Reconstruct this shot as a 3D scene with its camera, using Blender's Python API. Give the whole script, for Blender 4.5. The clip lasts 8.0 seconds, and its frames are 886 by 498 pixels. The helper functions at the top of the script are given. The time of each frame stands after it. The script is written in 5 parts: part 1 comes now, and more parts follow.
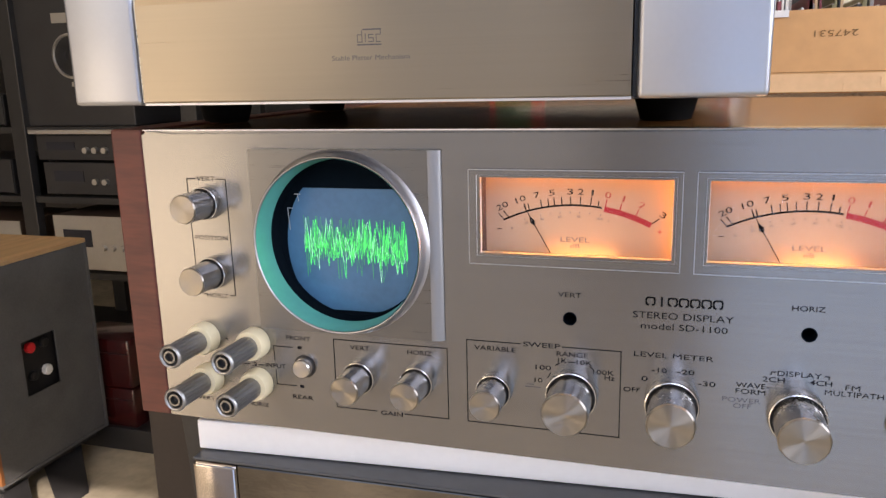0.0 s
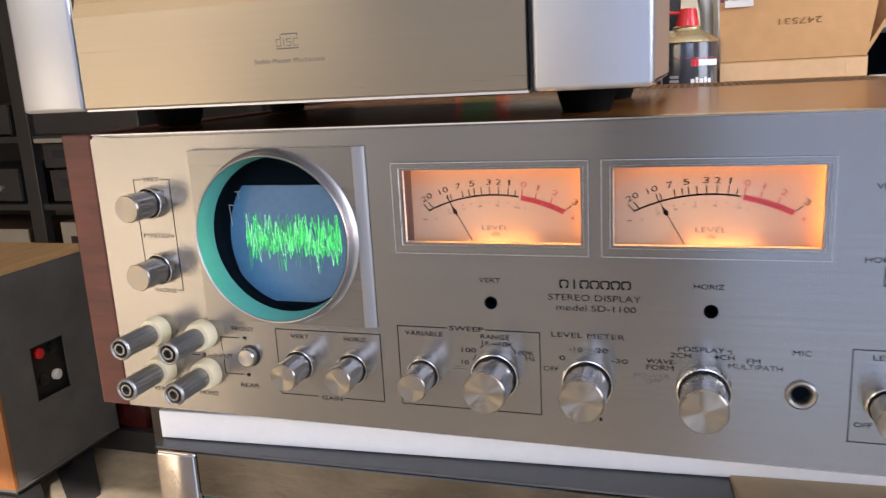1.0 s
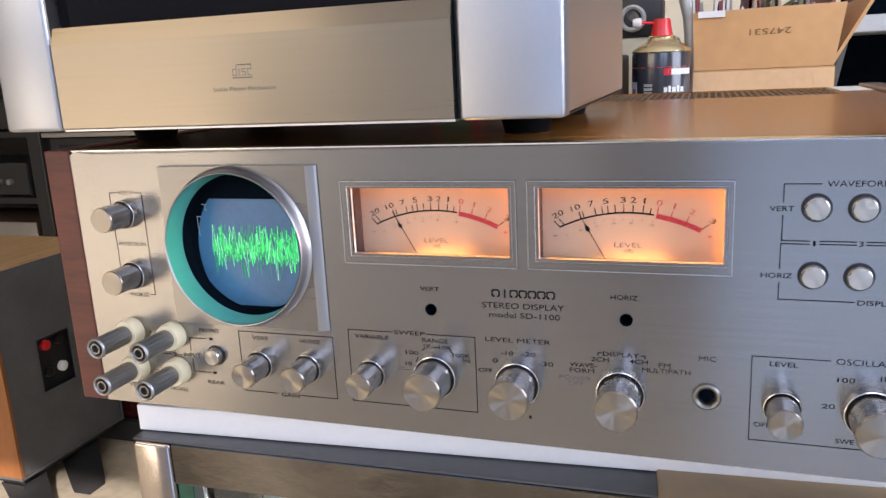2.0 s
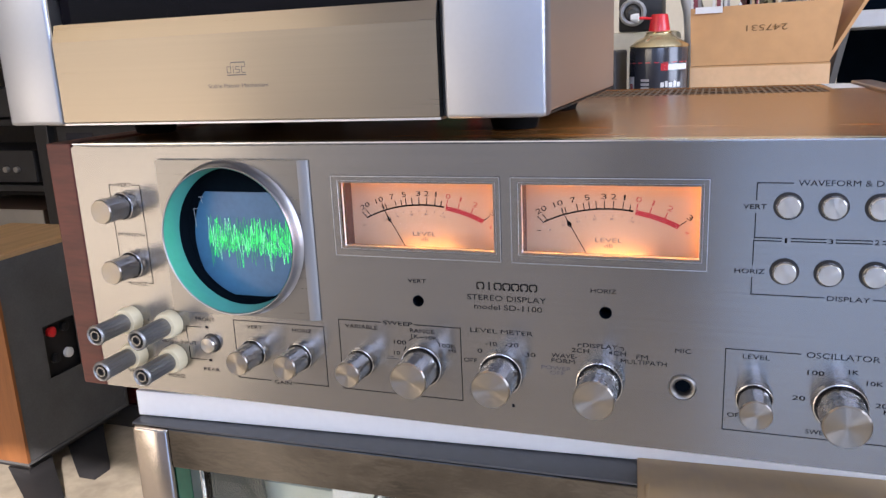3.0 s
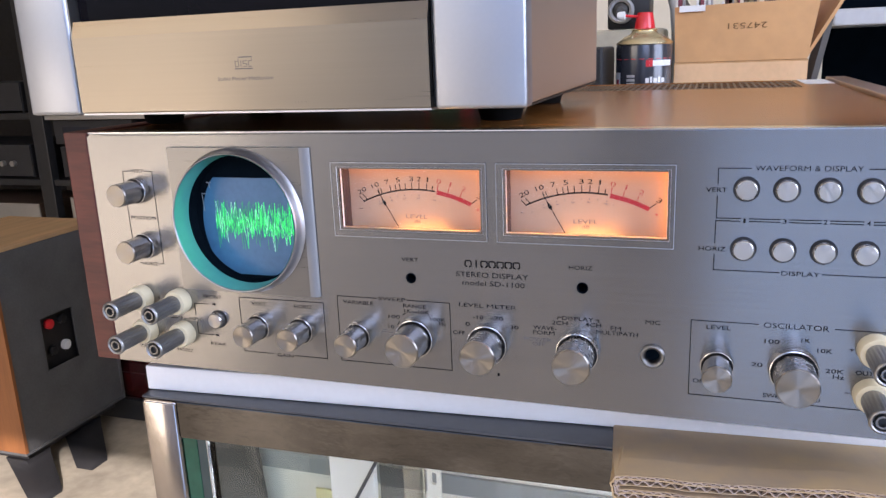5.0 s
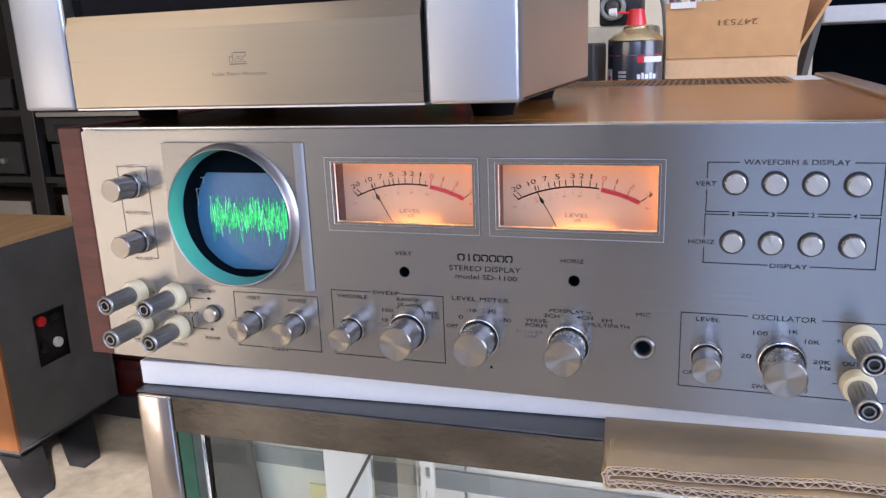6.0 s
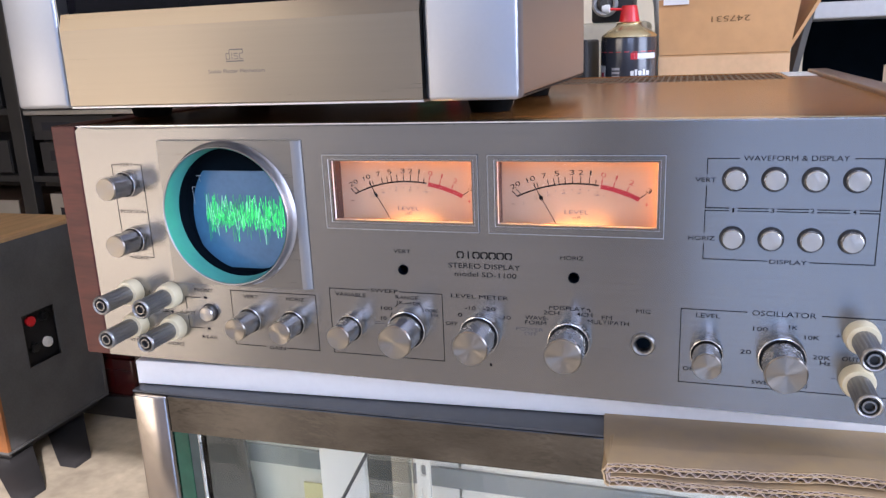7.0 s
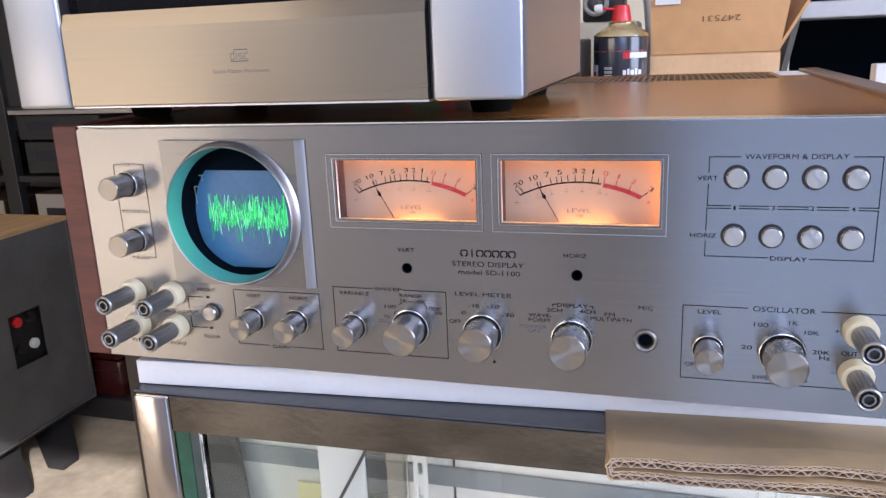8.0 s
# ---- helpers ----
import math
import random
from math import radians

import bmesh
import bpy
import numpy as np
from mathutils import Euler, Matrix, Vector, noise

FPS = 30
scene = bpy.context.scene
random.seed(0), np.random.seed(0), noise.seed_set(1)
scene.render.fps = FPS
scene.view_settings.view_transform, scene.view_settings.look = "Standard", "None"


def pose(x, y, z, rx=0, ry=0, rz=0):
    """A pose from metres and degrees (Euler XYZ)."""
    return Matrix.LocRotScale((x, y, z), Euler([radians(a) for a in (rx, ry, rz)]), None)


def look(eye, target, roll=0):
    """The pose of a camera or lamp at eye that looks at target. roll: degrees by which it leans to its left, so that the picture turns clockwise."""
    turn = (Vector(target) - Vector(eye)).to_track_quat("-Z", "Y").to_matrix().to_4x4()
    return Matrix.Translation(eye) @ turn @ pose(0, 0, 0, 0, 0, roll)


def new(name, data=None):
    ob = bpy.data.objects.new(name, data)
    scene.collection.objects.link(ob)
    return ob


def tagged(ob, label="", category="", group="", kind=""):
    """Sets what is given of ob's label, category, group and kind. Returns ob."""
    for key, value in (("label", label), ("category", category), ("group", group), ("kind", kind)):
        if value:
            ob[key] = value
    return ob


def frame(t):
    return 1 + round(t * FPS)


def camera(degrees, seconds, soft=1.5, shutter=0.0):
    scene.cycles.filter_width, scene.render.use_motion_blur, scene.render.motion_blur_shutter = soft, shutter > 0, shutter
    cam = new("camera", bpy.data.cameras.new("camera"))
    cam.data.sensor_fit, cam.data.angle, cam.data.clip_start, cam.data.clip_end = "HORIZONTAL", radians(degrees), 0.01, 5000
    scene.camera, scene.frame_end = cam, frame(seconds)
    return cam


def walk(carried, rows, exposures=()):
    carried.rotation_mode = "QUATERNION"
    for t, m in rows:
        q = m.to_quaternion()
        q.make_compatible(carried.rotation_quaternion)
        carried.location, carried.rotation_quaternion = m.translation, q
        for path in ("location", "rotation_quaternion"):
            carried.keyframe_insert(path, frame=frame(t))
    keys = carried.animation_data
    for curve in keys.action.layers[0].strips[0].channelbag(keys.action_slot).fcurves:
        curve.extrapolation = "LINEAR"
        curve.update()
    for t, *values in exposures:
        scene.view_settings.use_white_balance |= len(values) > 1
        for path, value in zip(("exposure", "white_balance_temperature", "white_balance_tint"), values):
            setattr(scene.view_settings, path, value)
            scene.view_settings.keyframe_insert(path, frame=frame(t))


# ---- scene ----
cam = camera(59.4, 8.0, soft=1.4, shutter=0.4)
EXPOSURES = [(0.0, 0.37, 6750, 22), (1.5, 0.38, 6400, 21), (3.5, 0.32, 5900, 23), (8.0, 0.37, 5800, 24)]
PATH = [
    (0, (0.254, -0.323, 1.314), (-0.327, 1.539, 0.875), -1.4),
    (0.5, (0.259, -0.319, 1.313), (-0.351, 1.532, 0.866), -2.7),
    (1, (0.297, -0.329, 1.313), (-0.314, 1.523, 0.869), -3.1),
    (1.5, (0.308, -0.345, 1.318), (-0.316, 1.502, 0.87), -3.1),
    (2, (0.337, -0.347, 1.327), (-0.295, 1.495, 0.868), -2.9),
    (3.5, (0.353, -0.364, 1.331), (-0.292, 1.465, 0.841), -2.4),
    (4, (0.36, -0.375, 1.33), (-0.279, 1.454, 0.837), -2.3),
    (4.5, (0.362, -0.382, 1.331), (-0.274, 1.449, 0.84), -2.3),
    (6, (0.364, -0.391, 1.33), (-0.25, 1.446, 0.83), -2.3),
    (6.5, (0.361, -0.391, 1.33), (-0.241, 1.448, 0.825), -2.3),
    (7, (0.359, -0.391, 1.33), (-0.231, 1.452, 0.822), -2.4),
    (7.5, (0.356, -0.392, 1.331), (-0.22, 1.454, 0.82), -2.5),
    (8, (0.351, -0.397, 1.331), (-0.206, 1.455, 0.819), -2.4),
]
walk(cam, [(t, look(eye, target, roll)) for t, eye, target, roll in PATH], EXPOSURES)

# ---- world, sun, openings ----
world = bpy.data.worlds.new("world")
scene.world = world
world.use_nodes = True
_wn = world.node_tree.nodes
_sky = _wn.new("ShaderNodeTexSky")
_sky.sky_type, _sky.sun_disc = "NISHITA", False
SUN_ELEVATION, SUN_AZIMUTH = radians(31), radians(146)   # azimuth from +y towards +x
_sky.sun_elevation, _sky.sun_rotation = SUN_ELEVATION, SUN_AZIMUTH
world.node_tree.links.new(_sky.outputs[0], _wn["Background"].inputs[0])
_wn["Background"].inputs[1].default_value = 0.12

_sun = bpy.data.lights.new("sun", "SUN")
_sun.energy, _sun.angle, _sun.color = 5.0, radians(0.5), (1.0, 0.93, 0.82)
_sd = Vector((math.sin(SUN_AZIMUTH) * math.cos(SUN_ELEVATION), math.cos(SUN_AZIMUTH) * math.cos(SUN_ELEVATION), math.sin(SUN_ELEVATION)))
new("sun", _sun).matrix_world = look(_sd * 30, (0, 0, 0))


def area_lamp(name, eye, target, w, h, watts, colour):
    """A rectangular lamp in an opening or in a meter."""
    d = bpy.data.lights.new(name, "AREA")
    d.shape, d.size, d.size_y, d.energy, d.color = "RECTANGLE", w, h, watts, colour
    ob = new(name, d)
    ob.matrix_world = look(eye, target)
    return ob


# unseen door behind the camera, upper half: added fill lamps, warm and blue
area_lamp("warm_upper_fill", (-2.60, -3.02, 2.78), (-1.2, 0.8, 3.6), 2.3, 0.9, 34, (1.0, 0.85, 0.56))
area_lamp("blue_upper_fill", (1.05, -3.02, 2.78), (0.6, 0.8, 3.6), 1.6, 0.9, 24, (0.56, 0.72, 1.0))
# its lower half: added warm, grey and blue lamps for the panel to reflect
area_lamp("warm_lower_fill", (-2.85, -3.03, 0.46), (-2.85, 0.0, 0.46), 1.9, 0.88, 23.0, (1.0, 0.84, 0.56))
area_lamp("grey_lower_fill", (-0.75, -3.03, 0.46), (-0.75, 0.0, 0.46), 2.2, 0.88, 1.1, (0.95, 0.92, 0.92))
area_lamp("blue_lower_fill", (1.15, -3.03, 0.46), (1.15, 0.0, 0.46), 1.5, 0.88, 7.6, (0.44, 0.68, 1.0))
# added lamp in an unseen side opening, to brighten the knobs' right sides
area_lamp("side_fill", (3.18, -0.9, 2.15), (0.0, -0.4, 1.6), 2.2, 2.1, 92, (0.80, 0.90, 1.0))


# ---- materials ----
def mat(name, colour, rough=0.5, metal=0.0, **more):
    """A principled material with colour variation at two scales and a fine bump."""
    m = bpy.data.materials.new(name)
    m.use_nodes = True
    nt = m.node_tree
    n, link = nt.nodes, nt.links.new
    b = n["Principled BSDF"]
    b.inputs["Base Color"].default_value = (*colour, 1)
    b.inputs["Roughness"].default_value = rough
    b.inputs["Metallic"].default_value = metal
    vary, big, small = more.get("vary", 0.0), more.get("big", 6.0), more.get("small", 90.0)
    stretch = more.get("stretch", (1, 1, 1))
    co = n.new("ShaderNodeTexCoord")
    mp = n.new("ShaderNodeMapping")
    mp.inputs["Scale"].default_value = stretch
    link(co.outputs["Object"], mp.inputs["Vector"])
    if vary or more.get("bump") or more.get("rough_vary"):
        na, nb = n.new("ShaderNodeTexNoise"), n.new("ShaderNodeTexNoise")
        na.inputs["Scale"].default_value, nb.inputs["Scale"].default_value = big, small
        na.inputs["Detail"].default_value = nb.inputs["Detail"].default_value = 4
        link(mp.outputs[0], na.inputs["Vector"])
        link(mp.outputs[0], nb.inputs["Vector"])
        mixn = n.new("ShaderNodeMath")
        mixn.operation = "ADD"
        half = n.new("ShaderNodeMath")
        half.operation = "MULTIPLY"
        half.inputs[1].default_value = more.get("fine", 0.5)
        link(nb.outputs[0], half.inputs[0])
        link(na.outputs[0], mixn.inputs[0])
        link(half.outputs[0], mixn.inputs[1])
        if vary:
            ramp = n.new("ShaderNodeValToRGB")
            dark = more.get("dark", tuple(c * (1 - vary) for c in colour))
            light = more.get("light", tuple(min(1, c * (1 + vary)) for c in colour))
            ramp.color_ramp.elements[0].color, ramp.color_ramp.elements[1].color = (*dark, 1), (*light, 1)
            ramp.color_ramp.elements[0].position, ramp.color_ramp.elements[1].position = 0.45, 1.05
            link(mixn.outputs[0], ramp.inputs[0])
            link(ramp.outputs[0], b.inputs["Base Color"])
        if more.get("rough_vary"):
            mr = n.new("ShaderNodeMapRange")
            mr.inputs["From Min"].default_value, mr.inputs["From Max"].default_value = 0.4, 1.1
            mr.inputs["To Min"].default_value, mr.inputs["To Max"].default_value = rough - more["rough_vary"], rough + more["rough_vary"]
            link(mixn.outputs[0], mr.inputs[0])
            link(mr.outputs[0], b.inputs["Roughness"])
        if more.get("bump"):
            bp = n.new("ShaderNodeBump")
            bp.inputs["Strength"].default_value, bp.inputs["Distance"].default_value = more["bump"], more.get("depth", 0.001)
            link(nb.outputs[0], bp.inputs["Height"])
            link(bp.outputs[0], b.inputs["Normal"])
    if more.get("aniso"):
        tg = n.new("ShaderNodeTangent")
        tg.direction_type, tg.axis = "RADIAL", more.get("axis", "Z")
        link(tg.outputs[0], b.inputs["Tangent"])
        b.inputs["Anisotropic"].default_value = more["aniso"]
        b.inputs["Anisotropic Rotation"].default_value = more.get("turn", 0.0)
    if more.get("glow"):
        b.inputs["Emission Color"].default_value = (*more.get("glow_colour", colour), 1)
        b.inputs["Emission Strength"].default_value = more["glow"]
    if more.get("sheen_free"):
        b.inputs["Specular IOR Level"].default_value = 0.0
    if more.get("gloss"):
        b.inputs["Specular IOR Level"].default_value = more["gloss"]
    if more.get("coat"):
        b.inputs["Coat Weight"].default_value, b.inputs["Coat Roughness"].default_value = more["coat"], 0.08
    return m


def glass(name, tint=(1, 1, 1), rough=0.0, ior=1.48):
    m = bpy.data.materials.new(name)
    m.use_nodes = True
    b = m.node_tree.nodes["Principled BSDF"]
    b.inputs["Base Color"].default_value = (*tint, 1)
    b.inputs["Roughness"].default_value, b.inputs["Transmission Weight"].default_value, b.inputs["IOR"].default_value = rough, 1.0, ior
    return m


BRUSHED = mat("brushed aluminium face", (0.250, 0.243, 0.237), 0.27, 1.0, vary=0.07, big=3, small=25, stretch=(0.8, 1, 200), fine=0.6,
              bump=0.012, depth=0.0002, aniso=0.90, axis="Z", turn=0.25)
BRUSHED_TRAY = mat("brushed champagne aluminium", (0.300, 0.258, 0.205), 0.28, 1.0, vary=0.03, big=3, small=30, stretch=(0.5, 1, 90), fine=0.6,
                   rough_vary=0.015, bump=0.006, depth=0.0002, aniso=0.88, axis="Z", turn=0.25)
SATIN_ALU = mat("satin aluminium", (0.66, 0.66, 0.68), 0.36, 1.0, vary=0.02, big=8, small=300, rough_vary=0.03)
PILLAR = mat("bead blasted aluminium", (0.455, 0.485, 0.55), 0.42, 1.0, vary=0.03, big=10, small=500, bump=0.05, depth=0.0001)
PLATE = mat("brushed scope plate", (0.195, 0.190, 0.184), 0.27, 1.0, vary=0.06, big=5, small=60, stretch=(1, 1, 60), fine=1.0, rough_vary=0.02, bump=0.02, depth=0.0002, aniso=0.90, axis="Z", turn=0.25)
SHOULDER = mat("soft aluminium shoulder", (0.30, 0.305, 0.32), 0.46, 1.0, vary=0.04, big=10, small=400, rough_vary=0.05)
PANEL_EDGE = mat("planed aluminium edge", (0.88, 0.88, 0.90), 0.13, 1.0, vary=0.04, big=8, small=200, rough_vary=0.04)
RING = mat("satin scope ring", (0.44, 0.44, 0.46), 0.38, 0.95, vary=0.04, big=10, small=400, rough_vary=0.05)
SPUN = mat("spun aluminium knob face", (0.30, 0.275, 0.245), 0.34, 1.0, vary=0.03, big=30, small=400, aniso=0.99, axis="Y", turn=0.25)
BUTTON_FACE = mat("spun aluminium button face", (0.48, 0.45, 0.41), 0.34, 1.0, vary=0.03, big=30, small=400, aniso=0.99, axis="Y", turn=0.25)
KNOB_SIDE = mat("turned aluminium knob side", (0.58, 0.57, 0.56), 0.25, 1.0, vary=0.04, big=40, small=500, rough_vary=0.05)
CASE_SIDE = mat("warm satin aluminium case", (0.60, 0.52, 0.46), 0.40, 1.0, vary=0.03, big=8, small=300, rough_vary=0.03)
SOCKET = mat("dull socket metal", (0.24, 0.235, 0.23), 0.42, 1.0, vary=0.1, big=60, small=600)
STEEL = mat("nickelled steel", (0.46, 0.455, 0.45), 0.28, 1.0, vary=0.06, big=40, small=600, rough_vary=0.06)
POST_METAL = mat("dull nickel post", (0.36, 0.36, 0.365), 0.40, 1.0, vary=0.10, big=60, small=700, rough_vary=0.08)
# post: darkened, cloudy base colour stands in for mirrored surroundings
CHROME = mat("post chrome with painted reflections", (0.37, 0.345, 0.335), 0.13, 1.0, vary=0.16, big=10, small=22, rough_vary=0.04, bump=0.06, depth=0.004)
# beam: darker copy, its blotches paint in patchy dark reflections
BEAM_CHROME = mat("beam chrome with painted reflections", (0.20, 0.19, 0.18), 0.09, 1.0, vary=0.5, big=16, small=40, stretch=(0.5, 1, 1.0), fine=0.15, dark=(0.10, 0.094, 0.088), light=(0.34, 0.322, 0.30), rough_vary=0.05, bump=0.10, depth=0.006)
INK = mat("black panel ink", (0.008, 0.008, 0.010), 0.8, sheen_free=True)
STAMP_INK = mat("worn stamp ink", (0.23, 0.135, 0.065), 0.8, vary=0.35, big=150, small=900, sheen_free=True)
GREY_INK = mat("grey panel ink", (0.11, 0.11, 0.12), 0.8, sheen_free=True)
BLACK = mat("black satin plastic", (0.012, 0.012, 0.013), 0.4, vary=0.3, big=20, small=300)
FOOT_BLACK = mat("matt black rubber foot", (0.005, 0.005, 0.005), 0.8, vary=0.3, big=30, small=400, gloss=0.1)
RUBBER = mat("black rubber", (0.012, 0.011, 0.011), 0.6, vary=0.3, big=30, small=400, bump=0.1, depth=0.0003)
CREAM = mat("cream plastic", (0.74, 0.66, 0.45), 0.35, vary=0.06, big=60, small=500, coat=0.2)
ROSEWOOD = mat("dark rosewood cheek", (0.13, 0.038, 0.025), 0.48, vary=0.45, big=9, small=60, stretch=(1, 0.6, 7), dark=(0.045, 0.010, 0.008), light=(0.15, 0.036, 0.022),
               bump=0.06, depth=0.0003)
WALNUT = mat("walnut veneer top", (0.31, 0.122, 0.030), 0.22, gloss=0.2, vary=0.3, big=5, small=50, stretch=(0.6, 7, 4), dark=(0.19, 0.066, 0.014), light=(0.45, 0.190, 0.050),
             bump=0.04, depth=0.0002)
GRILLE = mat("brown painted vent metal", (0.15, 0.090, 0.048), 0.40, 0.2, vary=0.2, big=20, small=200)
# inner tube wall in one teal base colour
TEAL = mat("teal tube wall", (0.15, 0.57, 0.49), 0.33, 0.55, vary=0.08, big=20, small=300, rough_vary=0.05)
# blue base and glow hold reflected sky as well as phosphor
SCREEN = mat("phosphor screen with painted sky blue", (0.040, 0.125, 0.240), 0.34, vary=0.22, big=24, small=260, glow=0.085, glow_colour=(0.10, 0.25, 0.46))
TRACE = mat("green phosphor trace", (0.02, 0.3, 0.06), 0.5, glow=1.0, glow_colour=(0.04, 0.85, 0.16))
TRACE_PALE = mat("pale green phosphor trace", (0.2, 0.4, 0.3), 0.5, glow=0.9, glow_colour=(0.34, 0.95, 0.62))
TRACE_DIM = mat("faint green phosphor trace", (0.02, 0.2, 0.05), 0.5, glow=0.38, glow_colour=(0.06, 0.55, 0.26))
MASK = mat("black screen mask", (0.004, 0.007, 0.011), 0.8, vary=0.2, big=30, small=300, sheen_free=True)
MASK_MARK = mat("pale mask marking", (0.42, 0.44, 0.48), 0.5)
DIAL = mat("backlit cream dial", (0.34, 0.228, 0.155), 0.55, vary=0.03, big=30, small=300, glow=0.06, glow_colour=(1.0, 0.52, 0.30))
DIAL_RED = mat("red dial band", (0.24, 0.004, 0.012), 0.5, glow=0.08, glow_colour=(0.9, 0.01, 0.04))
NUMBER_RED = mat("dull red dial print", (0.30, 0.04, 0.035), 0.5)
PANE = glass("clear pane")
METER_PANE = glass("clear meter glass", (1, 1, 1), 0.10, 1.20)
COATED_PANE = glass("coated clear pane", (0.93, 0.96, 0.94), 0.0, 1.22)
GREEN_PANE = mat("green pane edge", (0.016, 0.095, 0.058), 0.12, vary=0.35, big=6, small=80)
GREEN_GLASS = glass("green tinted glass", (0.80, 0.88, 0.84), 0.0, 1.28)
CHEEK = mat("mid brown end cheek", (0.20, 0.11, 0.07), 0.32, vary=0.3, big=6, small=50, stretch=(1, 0.6, 7), coat=0.2)
WHITE_FOAM = mat("white foam board", (0.90, 0.90, 0.90), 0.55, vary=0.04, big=10, small=200, bump=0.1, depth=0.0004)
CARD = mat("brown corrugated board", (0.58, 0.315, 0.125), 0.62, vary=0.13, big=7, small=60, stretch=(1, 1, 1), bump=0.12, depth=0.0004)
SHEET_CARD = mat("greyed corrugated board", (0.44, 0.33, 0.23), 0.55, vary=0.3, big=9, small=60, dark=(0.37, 0.285, 0.205), light=(0.58, 0.40, 0.19), bump=0.12, depth=0.0004)
CARD_EDGE = mat("cut corrugated edge", (0.40, 0.31, 0.25), 0.8, vary=0.2, big=40, small=300)
# dark brown that paints the shade between the liners
FLUTE_SHADE = mat("painted shade inside corrugated board", (0.07, 0.04, 0.025), 0.9, vary=0.2, big=40, small=300)
TAPE = mat("glossy brown packing tape", (0.80, 0.52, 0.29), 0.16, vary=0.10, big=14, small=120, bump=0.5, depth=0.0012)
PAPER = mat("white paper label", (0.80, 0.79, 0.77), 0.6, vary=0.04, big=30, small=300)
GOLD = mat("brassy can shoulder", (0.80, 0.70, 0.46), 0.26, 1.0, vary=0.06, big=30, small=300)
CAN_BLACK = mat("glossy dark can paint", (0.028, 0.031, 0.042), 0.22, vary=0.2, big=20, small=200, coat=0.4)
RED_PLASTIC = mat("bright red plastic", (0.70, 0.020, 0.025), 0.32, vary=0.06, big=30, small=300, coat=0.3)
RED_INK = mat("red can print", (0.62, 0.03, 0.04), 0.3)
GREEN_LABEL = mat("green cylinder middle", (0.03, 0.16, 0.06), 0.5, vary=0.1, big=30, small=300)
WHITE_PLASTIC = mat("white plastic", (0.80, 0.80, 0.78), 0.35, vary=0.03, big=30, small=300)
# strong mottling covers both uneven concrete and grey shadows on the floor
CONCRETE = mat("dusty concrete with painted shadow mottling", (0.40, 0.345, 0.25), 0.75, vary=0.4, big=3.5, small=22, bump=0.3, depth=0.002)
PLASTER = mat("cream plaster", (0.62, 0.55, 0.42), 0.8, vary=0.10, big=1.2, small=40, bump=0.15, depth=0.002)
DARK_WALL = mat("dark workshop wall", (0.055, 0.050, 0.045), 0.8, vary=0.25, big=1.5, small=40, bump=0.1, depth=0.002)
CEILING = mat("pale ceiling boards", (0.82, 0.78, 0.70), 0.8, vary=0.1, big=1.2, small=30)
PAVING = mat("pale outdoor paving", (0.50, 0.45, 0.38), 0.85, vary=0.2, big=0.6, small=9, bump=0.2, depth=0.003)
WARM_BOARD = mat("warm plywood lining", (0.56, 0.42, 0.26), 0.6, vary=0.15, big=2, small=30, stretch=(1, 1, 6))
SPEAKER_BACK = mat("dark painted chipboard back", (0.105, 0.105, 0.102), 0.65, vary=0.2, big=9, small=160, bump=0.15, depth=0.0006)
OAK = mat("light wood veneer", (0.52, 0.33, 0.16), 0.45, vary=0.25, big=3, small=40, stretch=(8, 0.6, 8), bump=0.08, depth=0.0004)
TEAK = mat("orange teak veneer", (0.260, 0.098, 0.029), 0.42, vary=0.22, big=3, small=40, stretch=(9, 9, 0.7), bump=0.06, depth=0.0004)
RACK_METAL = mat("black enamelled rack steel", (0.022, 0.021, 0.020), 0.42, vary=0.2, big=8, small=150)
GEAR_BLACK = mat("black equipment enamel", (0.020, 0.019, 0.019), 0.5, vary=0.25, big=8, small=150)
GEAR_BROWN = mat("brown vinyl cabinet", (0.09, 0.055, 0.035), 0.5, vary=0.25, big=6, small=120)
GEAR_SILVER = mat("dull silver fascia", (0.55, 0.53, 0.49), 0.4, 0.9, vary=0.08, big=8, small=150)
DARK_RED = mat("dark red lacquer", (0.036, 0.004, 0.004), 0.22, vary=0.3, big=8, small=120, coat=0.3)
DARK_BROWN = mat("near black brown cabinet", (0.017, 0.011, 0.010), 0.5, vary=0.3, big=6, small=120)
LAMP_DARK = mat("dark brown lamp house", (0.05, 0.025, 0.022), 0.5, vary=0.2, big=20, small=200)
STRUT_GREY = mat("dull grey strut", (0.09, 0.085, 0.08), 0.5, 0.3, vary=0.15, big=10, small=120)
SHELF_GREY = mat("light grey shelf steel", (0.52, 0.52, 0.52), 0.4, 0.2, vary=0.08, big=8, small=120)
SHELF_EDGE = mat("grey shelf edging", (0.22, 0.23, 0.23), 0.5, vary=0.15, big=8, small=120)
SMOKY = mat("smoky green glass strip", (0.035, 0.055, 0.055), 0.08, vary=0.3, big=8, small=80)
YELLOW = mat("pale yellow sheet", (0.74, 0.64, 0.28), 0.6, vary=0.08, big=8, small=120)
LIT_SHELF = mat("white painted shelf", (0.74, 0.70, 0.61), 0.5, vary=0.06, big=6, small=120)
SLEEVES = [mat("record sleeve " + w, c, 0.5, vary=0.15, big=30, small=200) for w, c in (
    ("white", (0.72, 0.70, 0.66)), ("grey", (0.28, 0.27, 0.26)), ("tan", (0.46, 0.32, 0.18)), ("black", (0.03, 0.03, 0.035)), ("maroon", (0.22, 0.05, 0.06)), ("olive", (0.22, 0.20, 0.10)))]


# ---- mesh helpers ----
LOCAL = set()


